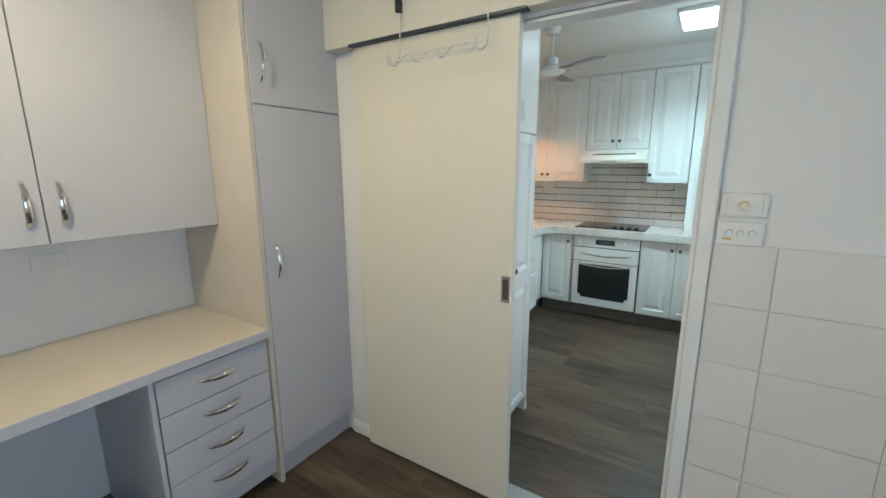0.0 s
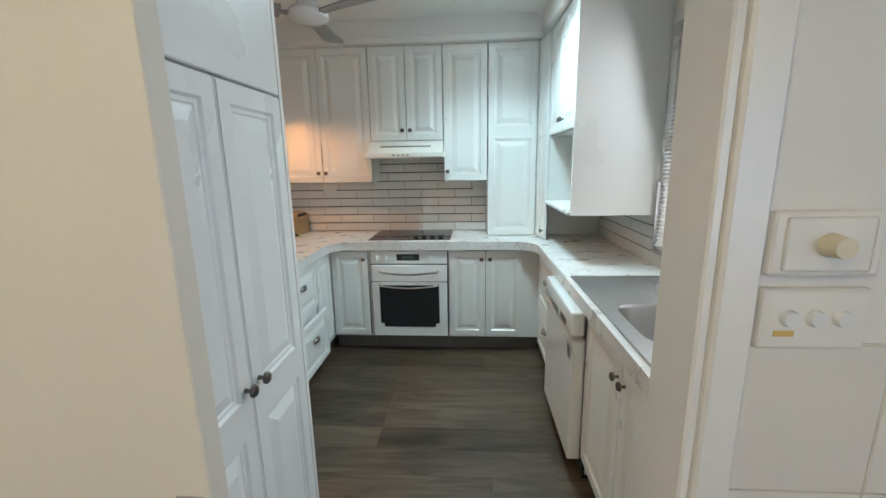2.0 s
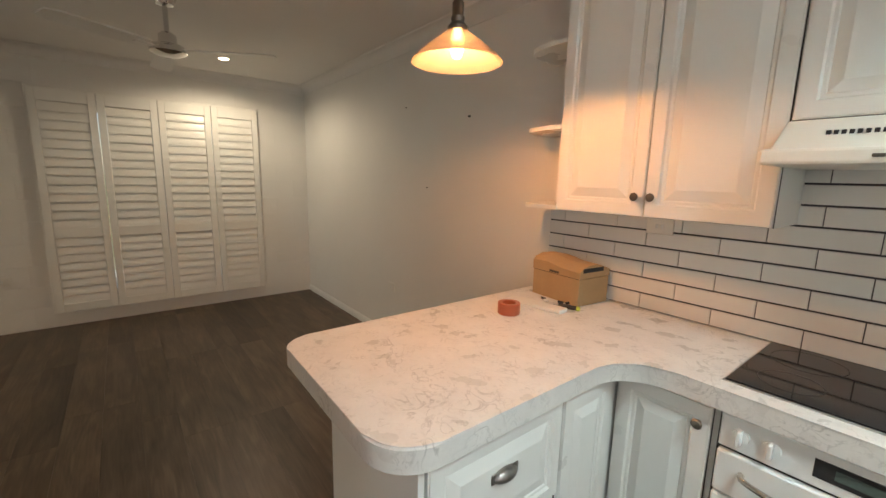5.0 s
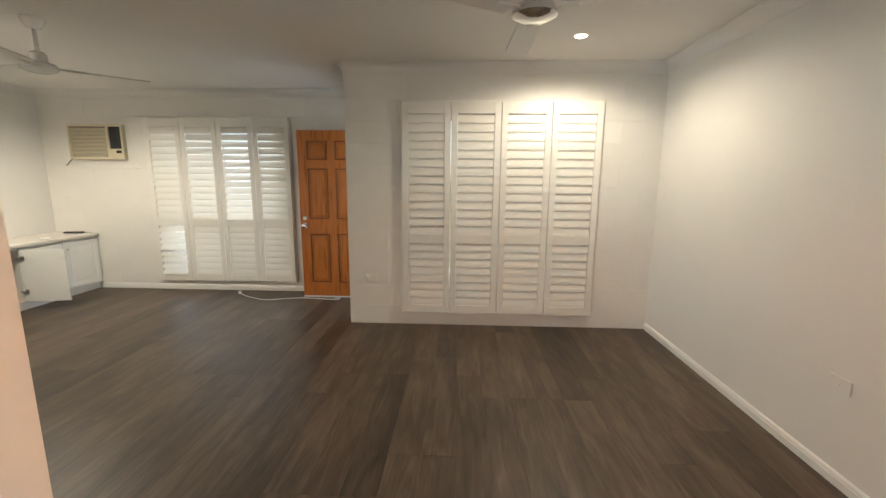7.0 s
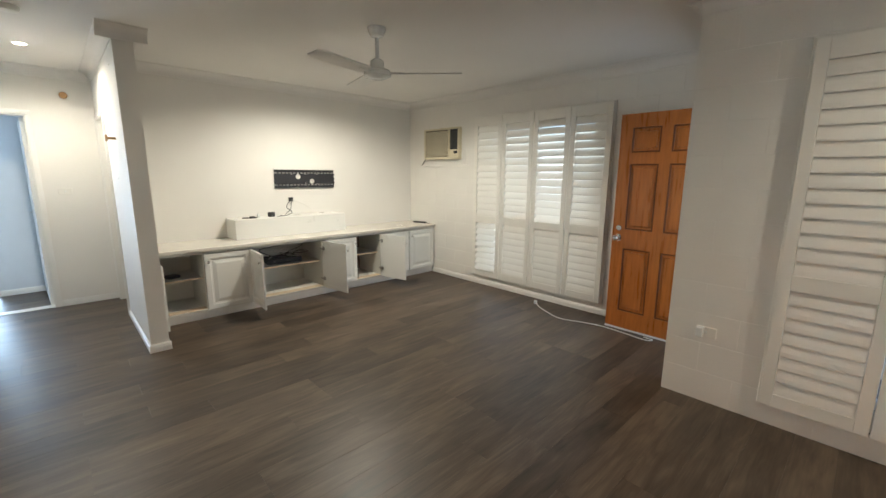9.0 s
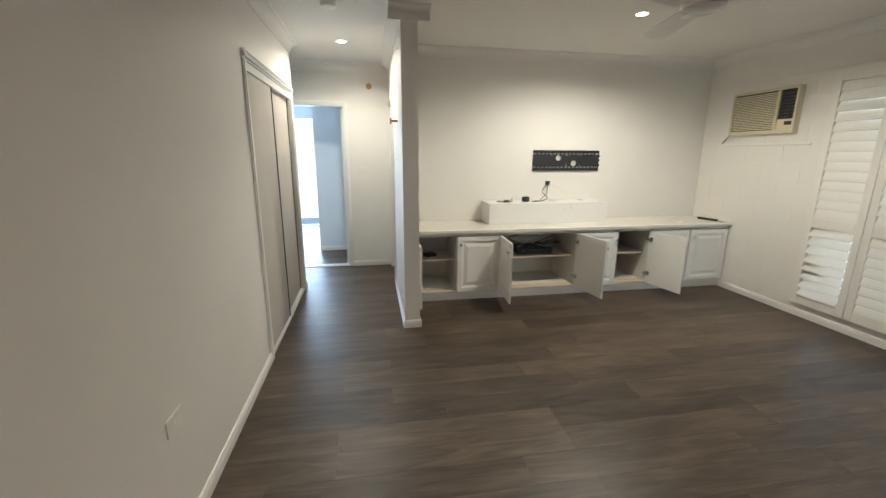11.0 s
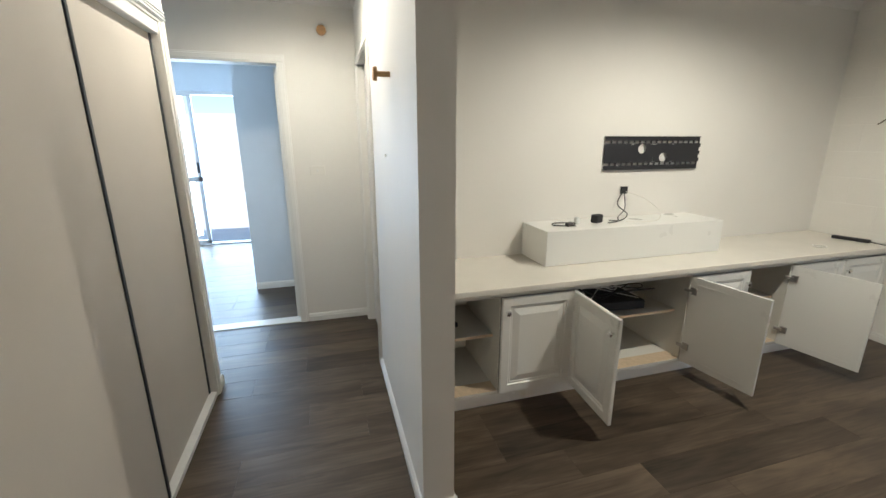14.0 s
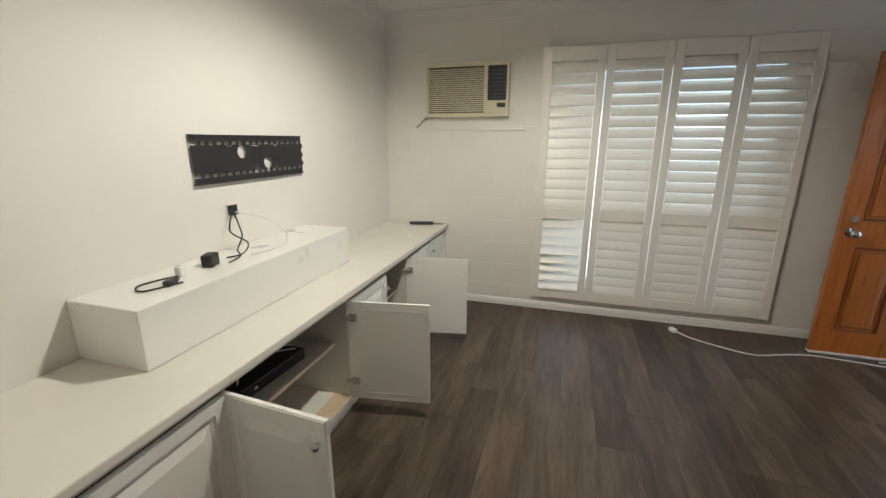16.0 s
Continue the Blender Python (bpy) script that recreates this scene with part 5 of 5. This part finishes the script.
box(bm, (XF - 0.02, -1.55, za + 0.035), (XF + 0.004, -1.52, zb - 0.025), 0.003)
box(bm, (XF - 0.02, -1.52, za + 0.035), (XF - 0.002, yb2 - 0.02, za + 0.13))
finish("casing", bm, M_almond, c, False, W(c))
# dark backing puts the shade between the grille slats into colour
bx("grille_back", (XF - 0.0195, ya + 0.02, za + 0.035), (XF - 0.0165, -1.55, zb - 0.025), mat("grille_gap_shade", (0.09, 0.08, 0.06), 0.9), c, 0, W(c))
bm = bmesh.new()
z = za + 0.045
while z < zb - 0.035:
    box(bm, (XF - 0.016, ya + 0.02, z), (XF - 0.002, -1.55, z + 0.009), 0.001)
    z += 0.0165
finish("grille", bm, M_almond, c, False, W(c))
bm = bmesh.new()
box(bm, (XF - 0.019, -1.52, za + 0.13), (XF - 0.015, yb2 - 0.02, zb - 0.025))
finish("outlet", bm, M_dark, c, False, W(c))
bm = bmesh.new()
for k in range(8):
    z = za + 0.15 + k * 0.03
    box(bm, (XF - 0.015, -1.515, z), (XF - 0.003, yb2 - 0.025, z + 0.006))
for y in (-1.48, -1.43, -1.38):
    box(bm, (XF - 0.015, y, za + 0.135), (XF - 0.009, y + 0.005, zb - 0.03))
finish("vane", bm, mat("dark_grey_plastic", (0.06, 0.06, 0.06), 0.4), c, False, W(c))
bx("display", (XF - 0.004, -1.44, za + 0.075), (XF, -1.37, za + 0.11), M_dark, c, 0.001, W(c))
bm = bmesh.new()
box(bm, (XB, -2.13, 1.57), (XB + 0.012, -1.20, 1.586), 0.003)
struct(finish("trim_ac_ledge", bm, M_wall), "thin painted ledge below the air conditioner")
(tube("cord", [(XB + 0.03, -2.04, 1.69), (XB + 0.03, -2.09, 1.66), (XB + 0.025, -2.12, 1.63), (XB + 0.02, -2.16, 1.60)], 0.005, M_pewter, c)).matrix_local = W(c)
tagged(tube("extension_cord", [(-6.56, 0.10, 0.012), (-6.49, 0.18, 0.006), (-6.40, 0.34, 0.006), (-6.33, 0.54, 0.006), (-6.40, 0.76, 0.006), (-6.44, 0.95, 0.006), (-6.42, 1.18, 0.006), (-6.40, 1.36, 0.006), (-6.45, 1.41, 0.006), (-6.46, 1.33, 0.006)], 0.005, M_plastic), "white extension cord lying on the floor", "cable")
c = thing("cord_socket", pose(-6.58, 0.07, 0.0, 0, 0, 30), "white socket end of an extension cord on the floor", "socket")
bx("body", (-0.03, -0.02, 0), (0.03, 0.02, 0.035), M_white, c, 0.009, None, 2)

# front door
c = thing("front_door", pose(-6.50, 1.74, 0), "open orange varnished timber front door with raised panels", "door")
W0, H0 = 0.80, 2.0
bm = bmesh.new()
DT = 0.04
cols = ((0.11, 0.355), (0.445, 0.69))
rows = ((0.17, 0.78), (0.96, 1.56), (1.66, 1.88))
us = sorted({0, W0, *(u for cc in cols for u in cc)})
zs = sorted({0, H0, *(z for r in rows for z in r)})
for i in range(len(us) - 1):
    for j in range(len(zs) - 1):
        hole = any(abs(us[i] - a) < 1e-6 for a, b in cols) and any(abs(zs[j] - a) < 1e-6 for a, b in rows)
        d = 0.012 if hole else 0
        box(bm, (-DT + d, -us[i + 1], zs[j] + 0.02), (-d, -us[i], zs[j + 1] + 0.02))
bmesh.ops.remove_doubles(bm, verts=bm.verts, dist=1e-5)
finish("leaf", bm, M_orange, c)
bm = bmesh.new()
bg = bmesh.new()
for a, b in cols:
    for z, zz in rows:
        box(bm, (-0.0115, -b + 0.035, z + 0.055), (-0.001, -a - 0.035, zz - 0.015), 0.008, 2)
        for lo, hi in (((-b, z + 0.02), (-a, z + 0.034)), ((-b, zz + 0.006), (-a, zz + 0.02)), ((-b, z + 0.034), (-b + 0.014, zz + 0.006)), ((-a - 0.014, z + 0.034), (-a, zz + 0.006))):
            box(bg, (-0.0118, lo[0], lo[1]), (-0.004, hi[0], hi[1]), 0.003)
finish("raised_panel", bm, M_orange, c)
finish("moulding", bg, M_groove_shade, c)
bx("weather_strip", (-0.045, -W0, 0.004), (0.006, 0.0, 0.022), M_walum, c, 0.002)
bm = bmesh.new()
rod(bm, (0, -0.74, 0.90), (0.008, -0.74, 0.90), 0.033, None, 24)
rod(bm, (0, -0.74, 0.90), (0.045, -0.74, 0.90), 0.011, None, 16)
bmesh.ops.create_uvsphere(bm, u_segments=20, v_segments=12, radius=0.028, matrix=Matrix.Translation((0.06, -0.74, 0.90)))
rod(bm, (0, -0.74, 0.99), (0.012, -0.74, 0.99), 0.028, 0.024, 24)
finish("lock", bm, M_chrome, c, True)
bx("hinge", (-0.004, -0.01, 1.6), (0.006, 0.004, 1.7), M_steel, c)
bm = bmesh.new()
for a, b in ((-6.56, -6.52), (-5.80, -5.76)):
    box(bm, (a, 1.742, 0), (b, 1.91, 2.06), 0.003)
box(bm, (-6.56, 1.742, 2.06), (-5.76, 1.91, 2.10), 0.003)
struct(finish("door_frame", bm, M_trim), "white front door frame")

# ---- hall ----
c = thing("sliding_wardrobe", pose(-2.04, -1.7, 0), "two grey-beige sliding wardrobe doors with dark edge trims", "wardrobe")
M_slide = mat("beige_slider_panel", (0.50, 0.46, 0.41), 0.5, var=0.05, scale=3, bump=0.05, fine=200)
for y0, y1, x in ((-1.70, -0.955, -2.062), (-2.475, -1.66, -2.035)):
    d = bx("door", (x - 0.008, y0, 0.03), (x + 0.008, y1, 2.0), M_slide, c, 0.001, W(c))
    bm = bmesh.new()
    for y in (y0, y1 - 0.018):
        box(bm, (x - 0.014, y, 0.028), (x + 0.014, y + 0.018, 2.003), 0.002)
    finish("edge", bm, M_alu, d)
bm = bmesh.new()
box(bm, (-2.082, -2.48, 1.985), (-2.01, -0.95, 2.04), 0.003)
for z in (2.055, 2.072, 2.088):
    box(bm, (-2.104, -2.54, z), (-2.08, -0.89, z + 0.010), 0.003)
finish("track", bm, M_walum, c, False, W(c))
bx("lower_track", (-2.082, -2.48, 0.0), (-2.01, -0.95, 0.028), M_walum, c, 0.002, W(c))
bx("back", (-1.46, -2.49, 0.0), (-1.44, -0.95, 2.2), M_inner, c, 0, W(c))

c = thing("coat_peg", pose(-3.089, -1.835, 1.754), "round beech coat peg on the wall", "coat peg")
bm = bmesh.new()
rod(bm, (0, 0, 0), (0.055, 0, 0), 0.011, None, 16)
rod(bm, (0.055, 0, 0), (0.07, 0, 0), 0.028, 0.026, 24)
finish("peg", bm, M_wood, c, True)
c = thing("doorbell_chime", pose(-2.851, -3.432, 2.268), "small round beech knob on the hall wall", "wall knob")
bm = bmesh.new()
rod(bm, (0, 0, 0), (0, 0.03, 0), 0.035, 0.032, 24)
finish("disc", bm, M_wood, c, True)
for m, lab in ((pose(-3.089, -1.62, 2.30), 0), (pose(-3.089, -2.02, 1.42), 0)):
    bm = bmesh.new()
    rod(bm, (0, 0, 0), (0.008, 0, 0), 0.006, None, 10)
    tagged(finish("wall_screw", bm, M_plastic, None, True, m), "small screw in the wall", "screw", "wall screws")
for x, z in ((-2.588, 1.878), (-3.35, 2.02), (-3.05, 1.40)):
    bm = bmesh.new()
    rod(bm, (0, 0, 0), (0, -0.014, 0), 0.008 if x > -3 else 0.004, 0.006 if x > -3 else 0.003, 10)
    tagged(finish("wall_hook", bm, M_dark, None, True, pose(x, YN, z)), "small dark picture hook in the wall", "hook", "wall hooks")
c = thing("hall_side_door", pose(-3.15, -2.6, 0), "closed white hall door with steel latch", "door")
bx("leaf", (-3.17, -3.316, 0.008), (-3.135, -2.604, 2.026), M_trim, c, 0.002, W(c))
bx("latch", (-3.136, -2.66, 0.98), (-3.13, -2.63, 1.06), M_steel, c, 0.001, W(c))
c = thing("bedroom_door", pose(-2.52, -3.54, 0), "open white bedroom door with chrome lever handle", "door")
bx("leaf", (-0.002, -0.80, 0.008), (0.035, 0.0, 2.02), M_trim, c, 0.002, pose(0, 0, 0, 0, 0, 3))
bm = bmesh.new()
rod(bm, (0.03, -0.70, 1.0), (0.042, -0.665, 1.0), 0.026, None, 20)
rod(bm, (0.03, -0.69, 1.0), (0.085, -0.69, 1.0), 0.009, None, 14)
rod(bm, (0.08, -0.69, 1.0), (0.08, -0.58, 1.0), 0.009, 0.007, 14)
finish("lever", bm, M_chrome, c, True)
c = thing("sliding_glass_door", pose(-1.3, -6.67, 0), "aluminium sliding glass door to the bright patio", "door", "", "structure")
bm = bmesh.new()
for a, b, y in ((-1.12, 0.12, -6.65),):
    for lo, hi in (((a, 0.02), (a + 0.05, 2.13)), ((b - 0.05, 0.02), (b, 2.13)), ((a, 0.02), (b, 0.07)), ((a, 2.08), (b, 2.13)), ((a, 0.93), (b, 1.0))):
        box(bm, (lo[0], y - 0.018, lo[1]), (hi[0], y + 0.018, hi[1]), 0.002)
box(bm, (-2.10, -6.72, 2.10), (0.15, -6.62, 2.15), 0.002)
box(bm, (-2.10, -6.72, -0.002), (0.15, -6.62, 0.02), 0.002)
finish("frame", bm, M_walum, c, False, W(c))
bm = bmesh.new()
for a, b in ((-0.83, -0.75), (0.07, 0.13)):
    box(bm, (a, -6.715, 0.022), (b, -6.68, 2.098), 0.002)
finish("fixed_stile", bm, M_alu, c, False, W(c))
bx("handle", (-1.11, -6.63, 1.05), (-1.08, -6.60, 1.2), M_dark, c, 0.006, W(c))
bm = bmesh.new()
box(bm, (-1.02, -6.653, 0.05), (0.09, -6.647, 2.1))
finish("pane", bm, M_glass, c, False, W(c)).visible_shadow = False
# ---- laundry ----
XL = -1.36
c = thing("tall_laundry_cupboard", pose(-1.68, 1.39, 0), "tall pale grey laminate cupboard with chrome bow handles", "cupboard")
bx("body", (-1.99, 1.165, 0.13), (XL - 0.02, 1.632, CEIL - 0.003), M_grey, c, 0.001, W(c))
bx("kick", (-1.97, 1.165, 0.0), (XL - 0.045, 1.63, 0.13), M_grey, c, 0, W(c))
bx("side_panel", (-1.99, 1.145, 0.0), (XL - 0.004, 1.165, CEIL - 0.003), M_desk, c, 0.001, W(c))


def bow(parent, a, b, out, at=None):
    """A tapered chrome strap handle that bows out from a to b."""
    a, b, o = Vector(a), Vector(b), Vector(out)
    side = (b - a).cross(o).normalized()
    bm = bmesh.new()
    rings = []
    n = 14
    for k in range(n + 1):
        u = k / n
        rise = math.sin(math.pi * u) ** 0.6
        p = a.lerp(b, u) + o * rise
        w = 0.0065 + 0.0045 * math.sin(math.pi * u)
        up = o.normalized() * 0.0035
        rings.append([bm.verts.new(p + side * w * c + up * d) for c, d in ((1, 0), (0.6, 1), (-0.6, 1), (-1, 0), (-0.6, -1), (0.6, -1))])
    for p, q in zip(rings, rings[1:]):
        for k in range(6):
            bm.faces.new((p[k], p[(k + 1) % 6], q[(k + 1) % 6], q[k]))
    bm.faces.new(rings[0]), bm.faces.new(rings[-1][::-1])
    ob = finish("handle", bm, M_chrome, parent, True)
    ob["label"] = "polished chrome bow handle"
    return ob


for z0, z1, hz in ((0.135, 1.752, (1.01, 1.17)), (1.758, CEIL - 0.006, (1.84, 2.0))):
    d = bx("door", (XL - 0.02, 1.168, z0), (XL, 1.632, z1), M_grey, c, 0.0015, W(c))
    bow(d, (XL, 1.215, hz[0]), (XL, 1.215, hz[1]), (0.035, 0, 0))
c = thing("desk", pose(-1.68, 0.6, 0), "built-in beige laminate desk with four grey drawers", "desk")
bx("top", (-1.988, 0.104, 0.755), (XL + 0.004, 1.144, 0.797), M_desk, c, 0.004, W(c), 2)
bx("edge_band", (XL + 0.0045, 0.104, 0.757), (XL + 0.007, 1.144, 0.795), M_grey, c, 0, W(c))
bm = bmesh.new()
box(bm, (-1.98, 0.685, 0.06), (XL - 0.03, 1.143, 0.754))
box(bm, (-1.98, 0.668, 0.0), (XL - 0.008, 0.684, 0.754))
finish("pedestal", bm, M_grey, c, False, W(c))
for z0, z1 in ((0.602, 0.745), (0.456, 0.598), (0.309, 0.452), (0.150, 0.305)):
    d = bx("drawer", (XL - 0.028, 0.69, z0), (XL - 0.008, 1.135, z1), M_grey, c, 0.0015, W(c))
    z = (z0 + z1) / 2 + 0.01
    bow(d, (XL - 0.008, 0.835, z), (XL - 0.008, 0.995, z), (0.034, 0, 0))
c = thing("overhead_cupboard", pose(-1.82, 0.6, 1.24), "pale grey laminate overhead cupboard with chrome handles", "cupboard")
bx("body", (-1.99, 0.104, 1.248), (-1.69, 1.144, CEIL - 0.004), M_grey, c, 0.001, W(c))
for y0, y1, hy in ((0.104, 0.558, 0.515), (0.562, 1.143, 0.605)):
    d = bx("door", (-1.69, y0, 1.243), (-1.67, y1, CEIL - 0.006), M_grey, c, 0.0015, W(c))
    bow(d, (-1.67, hy, 1.30), (-1.67, hy, 1.46), (0.035, 0, 0))
plate("power_outlet", pose(-1.995, 0.62, 1.13, 0, 0, 90), 0.115, 0.07, "white power outlet above the desk", 2, "outlet")
c = thing("sliding_door", pose(-0.8, 1.6, 0), "cream sliding door, half open, with recessed steel pull", "door")
bx("leaf", (-1.20, 1.587, 0.012), (-0.392, 1.622, 2.03), M_cream, c, 0.002, W(c))
bm = bmesh.new()
box(bm, (-0.437, 1.583, 0.962), (-0.400, 1.5875, 1.072), 0.001)
finish("pull", bm, M_steel, c, False, W(c))
bx("pull_recess", (-0.430, 1.5822, 0.975), (-0.407, 1.5832, 1.058), M_pewter, c, 0, W(c))
bm = box(bmesh.new(), (-1.36, 1.565, 2.035), (0.26, 1.634, CEIL - 0.002), 0.002)
struct(finish("trim_pelmet", bm, M_cream), "cream boxed pelmet over the sliding door")
bm = box(bmesh.new(), (-1.205, 1.560, 2.030), (-0.36, 1.60, 2.040), 0.001)
struct(finish("trim_door_track", bm, M_alu), "dark sliding door track edge")
c = thing("wire_rack", pose(-0.7, 1.54, 2.0), "white wire hanging rack hooked over the pelmet", "rack")
pts = []
for x in (-0.90, -0.50):
    tube("hook", [(x + 0.7, 0.025, 0.16), (x + 0.7, 0.008, 0.15), (x + 0.7, 0.008, -0.05), (x + 0.7, -0.06, -0.10), (x + 0.7, -0.075, -0.06)], 0.0028, M_walum, c)
    bx("clip", (x + 0.69, -0.006, 0.11), (x + 0.71, 0.02, 0.16), M_dark, c, 0.003)
for y, z in ((0.008, 0.0), (0.008, -0.05), (-0.03, -0.08), (-0.06, -0.10)):
    tube("bar", [(-0.215, y, z), (0, y, z), (0.215, y, z)], 0.0022, M_walum, c)
for k in range(4):
    x = -0.17 + 0.11 * k
    tube("prong", [(x, 0.008, -0.05), (x, -0.05, -0.10), (x, -0.08, -0.105), (x, -0.09, -0.08)], 0.0022, M_walum, c)
c = thing("laundry_ceiling_light", pose(-0.85, 0.15, CEIL), "round opal laundry ceiling light", "ceiling light")
bm = bmesh.new()
lathe(bm, [(0.15, 0), (0.15, -0.02), (0.13, -0.045), (0.08, -0.06), (0.001, -0.065)], (0, 0, 0), 32)
finish("diffuser", bm, M_led, c, True).visible_shadow = False


# ---- pieces of walls and floor ----
def shared(name, w, h, t, material, bevel=0.0012):
    """One tile mesh lying in x-z, face towards -y at y=-t."""
    bm = box(bmesh.new(), (0, -t, 0), (w, 0, h))
    es = [e for e in bm.edges if all(v.co.y < -t / 2 for v in e.verts)]
    bmesh.ops.bevel(bm, geom=es, offset=bevel, segments=1, affect="EDGES")
    bmesh.ops.recalc_face_normals(bm, faces=bm.faces)
    me = bpy.data.meshes.new(name)
    bm.to_mesh(me)
    bm.free()
    me.materials.append(material)
    return me


cache = {}


def piece(name, parent, m, w, h, t, material):
    k = (name, round(w, 3), round(h, 3), t, material.name)
    if k not in cache:
        cache[k] = shared(name, w, h, t, material)
    ob = new(name, cache[k])
    ob.parent = parent
    ob.matrix_local = m
    return ob


def tiled(parent, base, width, rows, tw, th, gh, gv, t, material, off=0.5, start=0.0, name="tile", cut=None):
    """Lays bonded tiles on a face; base is the pose of its lower corner."""
    for r in range(rows):
        u = -(off * tw if r % 2 else 0) + start
        while u < width:
            a, b = max(u, 0), min(u + tw - gv, width)
            if b - a > 0.02 and (cut is None or cut(a, b, r)):
                piece(name, parent, base @ pose(a, 0, r * th + gh / 2), b - a, th - gh, t, material)
            u += tw


bm = box(bmesh.new(), (-1.885, YN - 0.003, 0.90), (0.075, YN - 0.0005, 1.337))
box(bm, (-0.843, YN - 0.003, 1.337), (-0.269, YN - 0.0005, 1.655))
sb = struct(finish("splashback", bm, M_grout), "white subway tile splashback with charcoal grout")
tiled(sb, pose(-1.885, YN - 0.003, 0.90), 1.958, 10, 0.29, 0.0725, 0.007, 0.003, 0.006, M_tile, start=-0.05,
      cut=lambda a, b, r: r < 6 or (b - 1.885 > -0.86 and a - 1.885 < -0.25))
sb = struct(bx("splashback_window", (0.9665, 3.46, 0.90), (0.9695, 4.46, 1.19), M_grout), "white subway tile splashback beside the window")
tiled(sb, pose(0.9665, 4.46, 0.90, 0, 0, -90), 1.0, 4, 0.29, 0.0725, 0.006, 0.003, 0.006, M_tile)
sb = struct(bx("splashback_sill", (0.9665, 1.74, 0.90), (0.9695, 3.459, 0.983), M_lgrout), "single row of white tiles under the window")
tiled(sb, pose(0.9665, 3.459, 0.90, 0, 0, -90), 1.7, 1, 0.29, 0.082, 0.004, 0.003, 0.006, M_tile)
sb = struct(bx("dado_tiling", (0.256, 1.631, 0.0), (1.378, 1.6345, 1.268), M_lgrout), "cream glazed dado tiles on the laundry wall")
tiled(sb, pose(0.256, 1.631, 1.268 - 7 * 0.195), 1.12, 7, 0.295, 0.195, 0.0022, 0.0022, 0.0042, M_ltile, off=0.0, start=-0.135)

blk = mat("painted_block", (0.78, 0.76, 0.72), 0.5, var=0.03, scale=3, bump=0.25, fine=70, obj_var=0.01)
host = bpy.data.objects["wall_west_dining"]
tiled(host, pose(XA, 1.764, 0, 0, 0, 90), YN - 1.768, 12, 0.40, 0.2005, 0.0022, 0.0018, 0.0018, blk, name="block",
      cut=lambda a, b, r: not (a + 1.764 > 2.40 and b + 1.764 < 4.08 and 1 <= r < 10))
host = bpy.data.objects["wall_west_living"]
tiled(host, pose(XB, YTV + 0.01, 0, 0, 0, 90), 4.2, 12, 0.40, 0.2005, 0.0022, 0.0018, 0.0018, blk, name="block",
      cut=lambda a, b, r: not (a + YTV > -1.10 and b + YTV < 0.80 and 1 <= r < 10))

# floor planks, running along x
random.seed(11)
PW, PL = 0.182, 1.22
floor = bpy.data.objects["floor"]
plank_cache = {}


def plank_mesh(w, l):
    k = (round(w, 3), round(l, 3))
    if k not in plank_cache:
        bm = box(bmesh.new(), (0, 0, -0.004), (l - 0.0006, w - 0.0006, 0.0))
        es = [e for e in bm.edges if all(v.co.z > -0.001 for v in e.verts)]
        bmesh.ops.bevel(bm, geom=es, offset=0.0003, segments=1, affect="EDGES")
        bmesh.ops.recalc_face_normals(bm, faces=bm.faces)
        me = bpy.data.meshes.new("plank")
        bm.to_mesh(me)
        bm.free()
        me.materials.append(M_plank)
        plank_cache[k] = me
    return plank_cache[k]


near, far = [], []
y = -6.6
row = 0
while y < YN:
    if y < -3.49:
        x0, x1 = -3.3, 0.5
    elif y < -2.5:
        x0, x1 = -4.6, -0.6
    elif y < 1.76:
        x0, x1 = XB, 1.38
    else:
        x0, x1 = XA, 0.97
    x = x0 - PL * random.choice((0.1, 0.35, 0.6, 0.85))
    while x < x1:
        a, b = max(x, x0), min(x + PL, x1)
        if b - a > 0.01:
            inside = -2.5 < y and not (a > -1.95 and b < -1.3 and y < 2.4) and not (y < 1.4 and a > -2.0)
            (near if inside else far).append((a, b - a, y))
        x += PL
    y += PW
    row += 1
for a, l, y in near[300:]:
    far.append((a, l, y))
for a, l, y in near[:300]:
    ob = new("plank", plank_mesh(PW, l))
    ob.parent = floor
    ob.matrix_local = pose(a, y, random.uniform(-0.0002, 0.0002))
bm = bmesh.new()
for a, l, y in far:
    box(bm, (a, y, -0.004), (a + l - 0.0018, y + PW - 0.0018, 0.0))
rest = finish("planks", bm, M_plank, floor)
tagged(rest, "more brown-grey vinyl planks", "", "", "stuff")
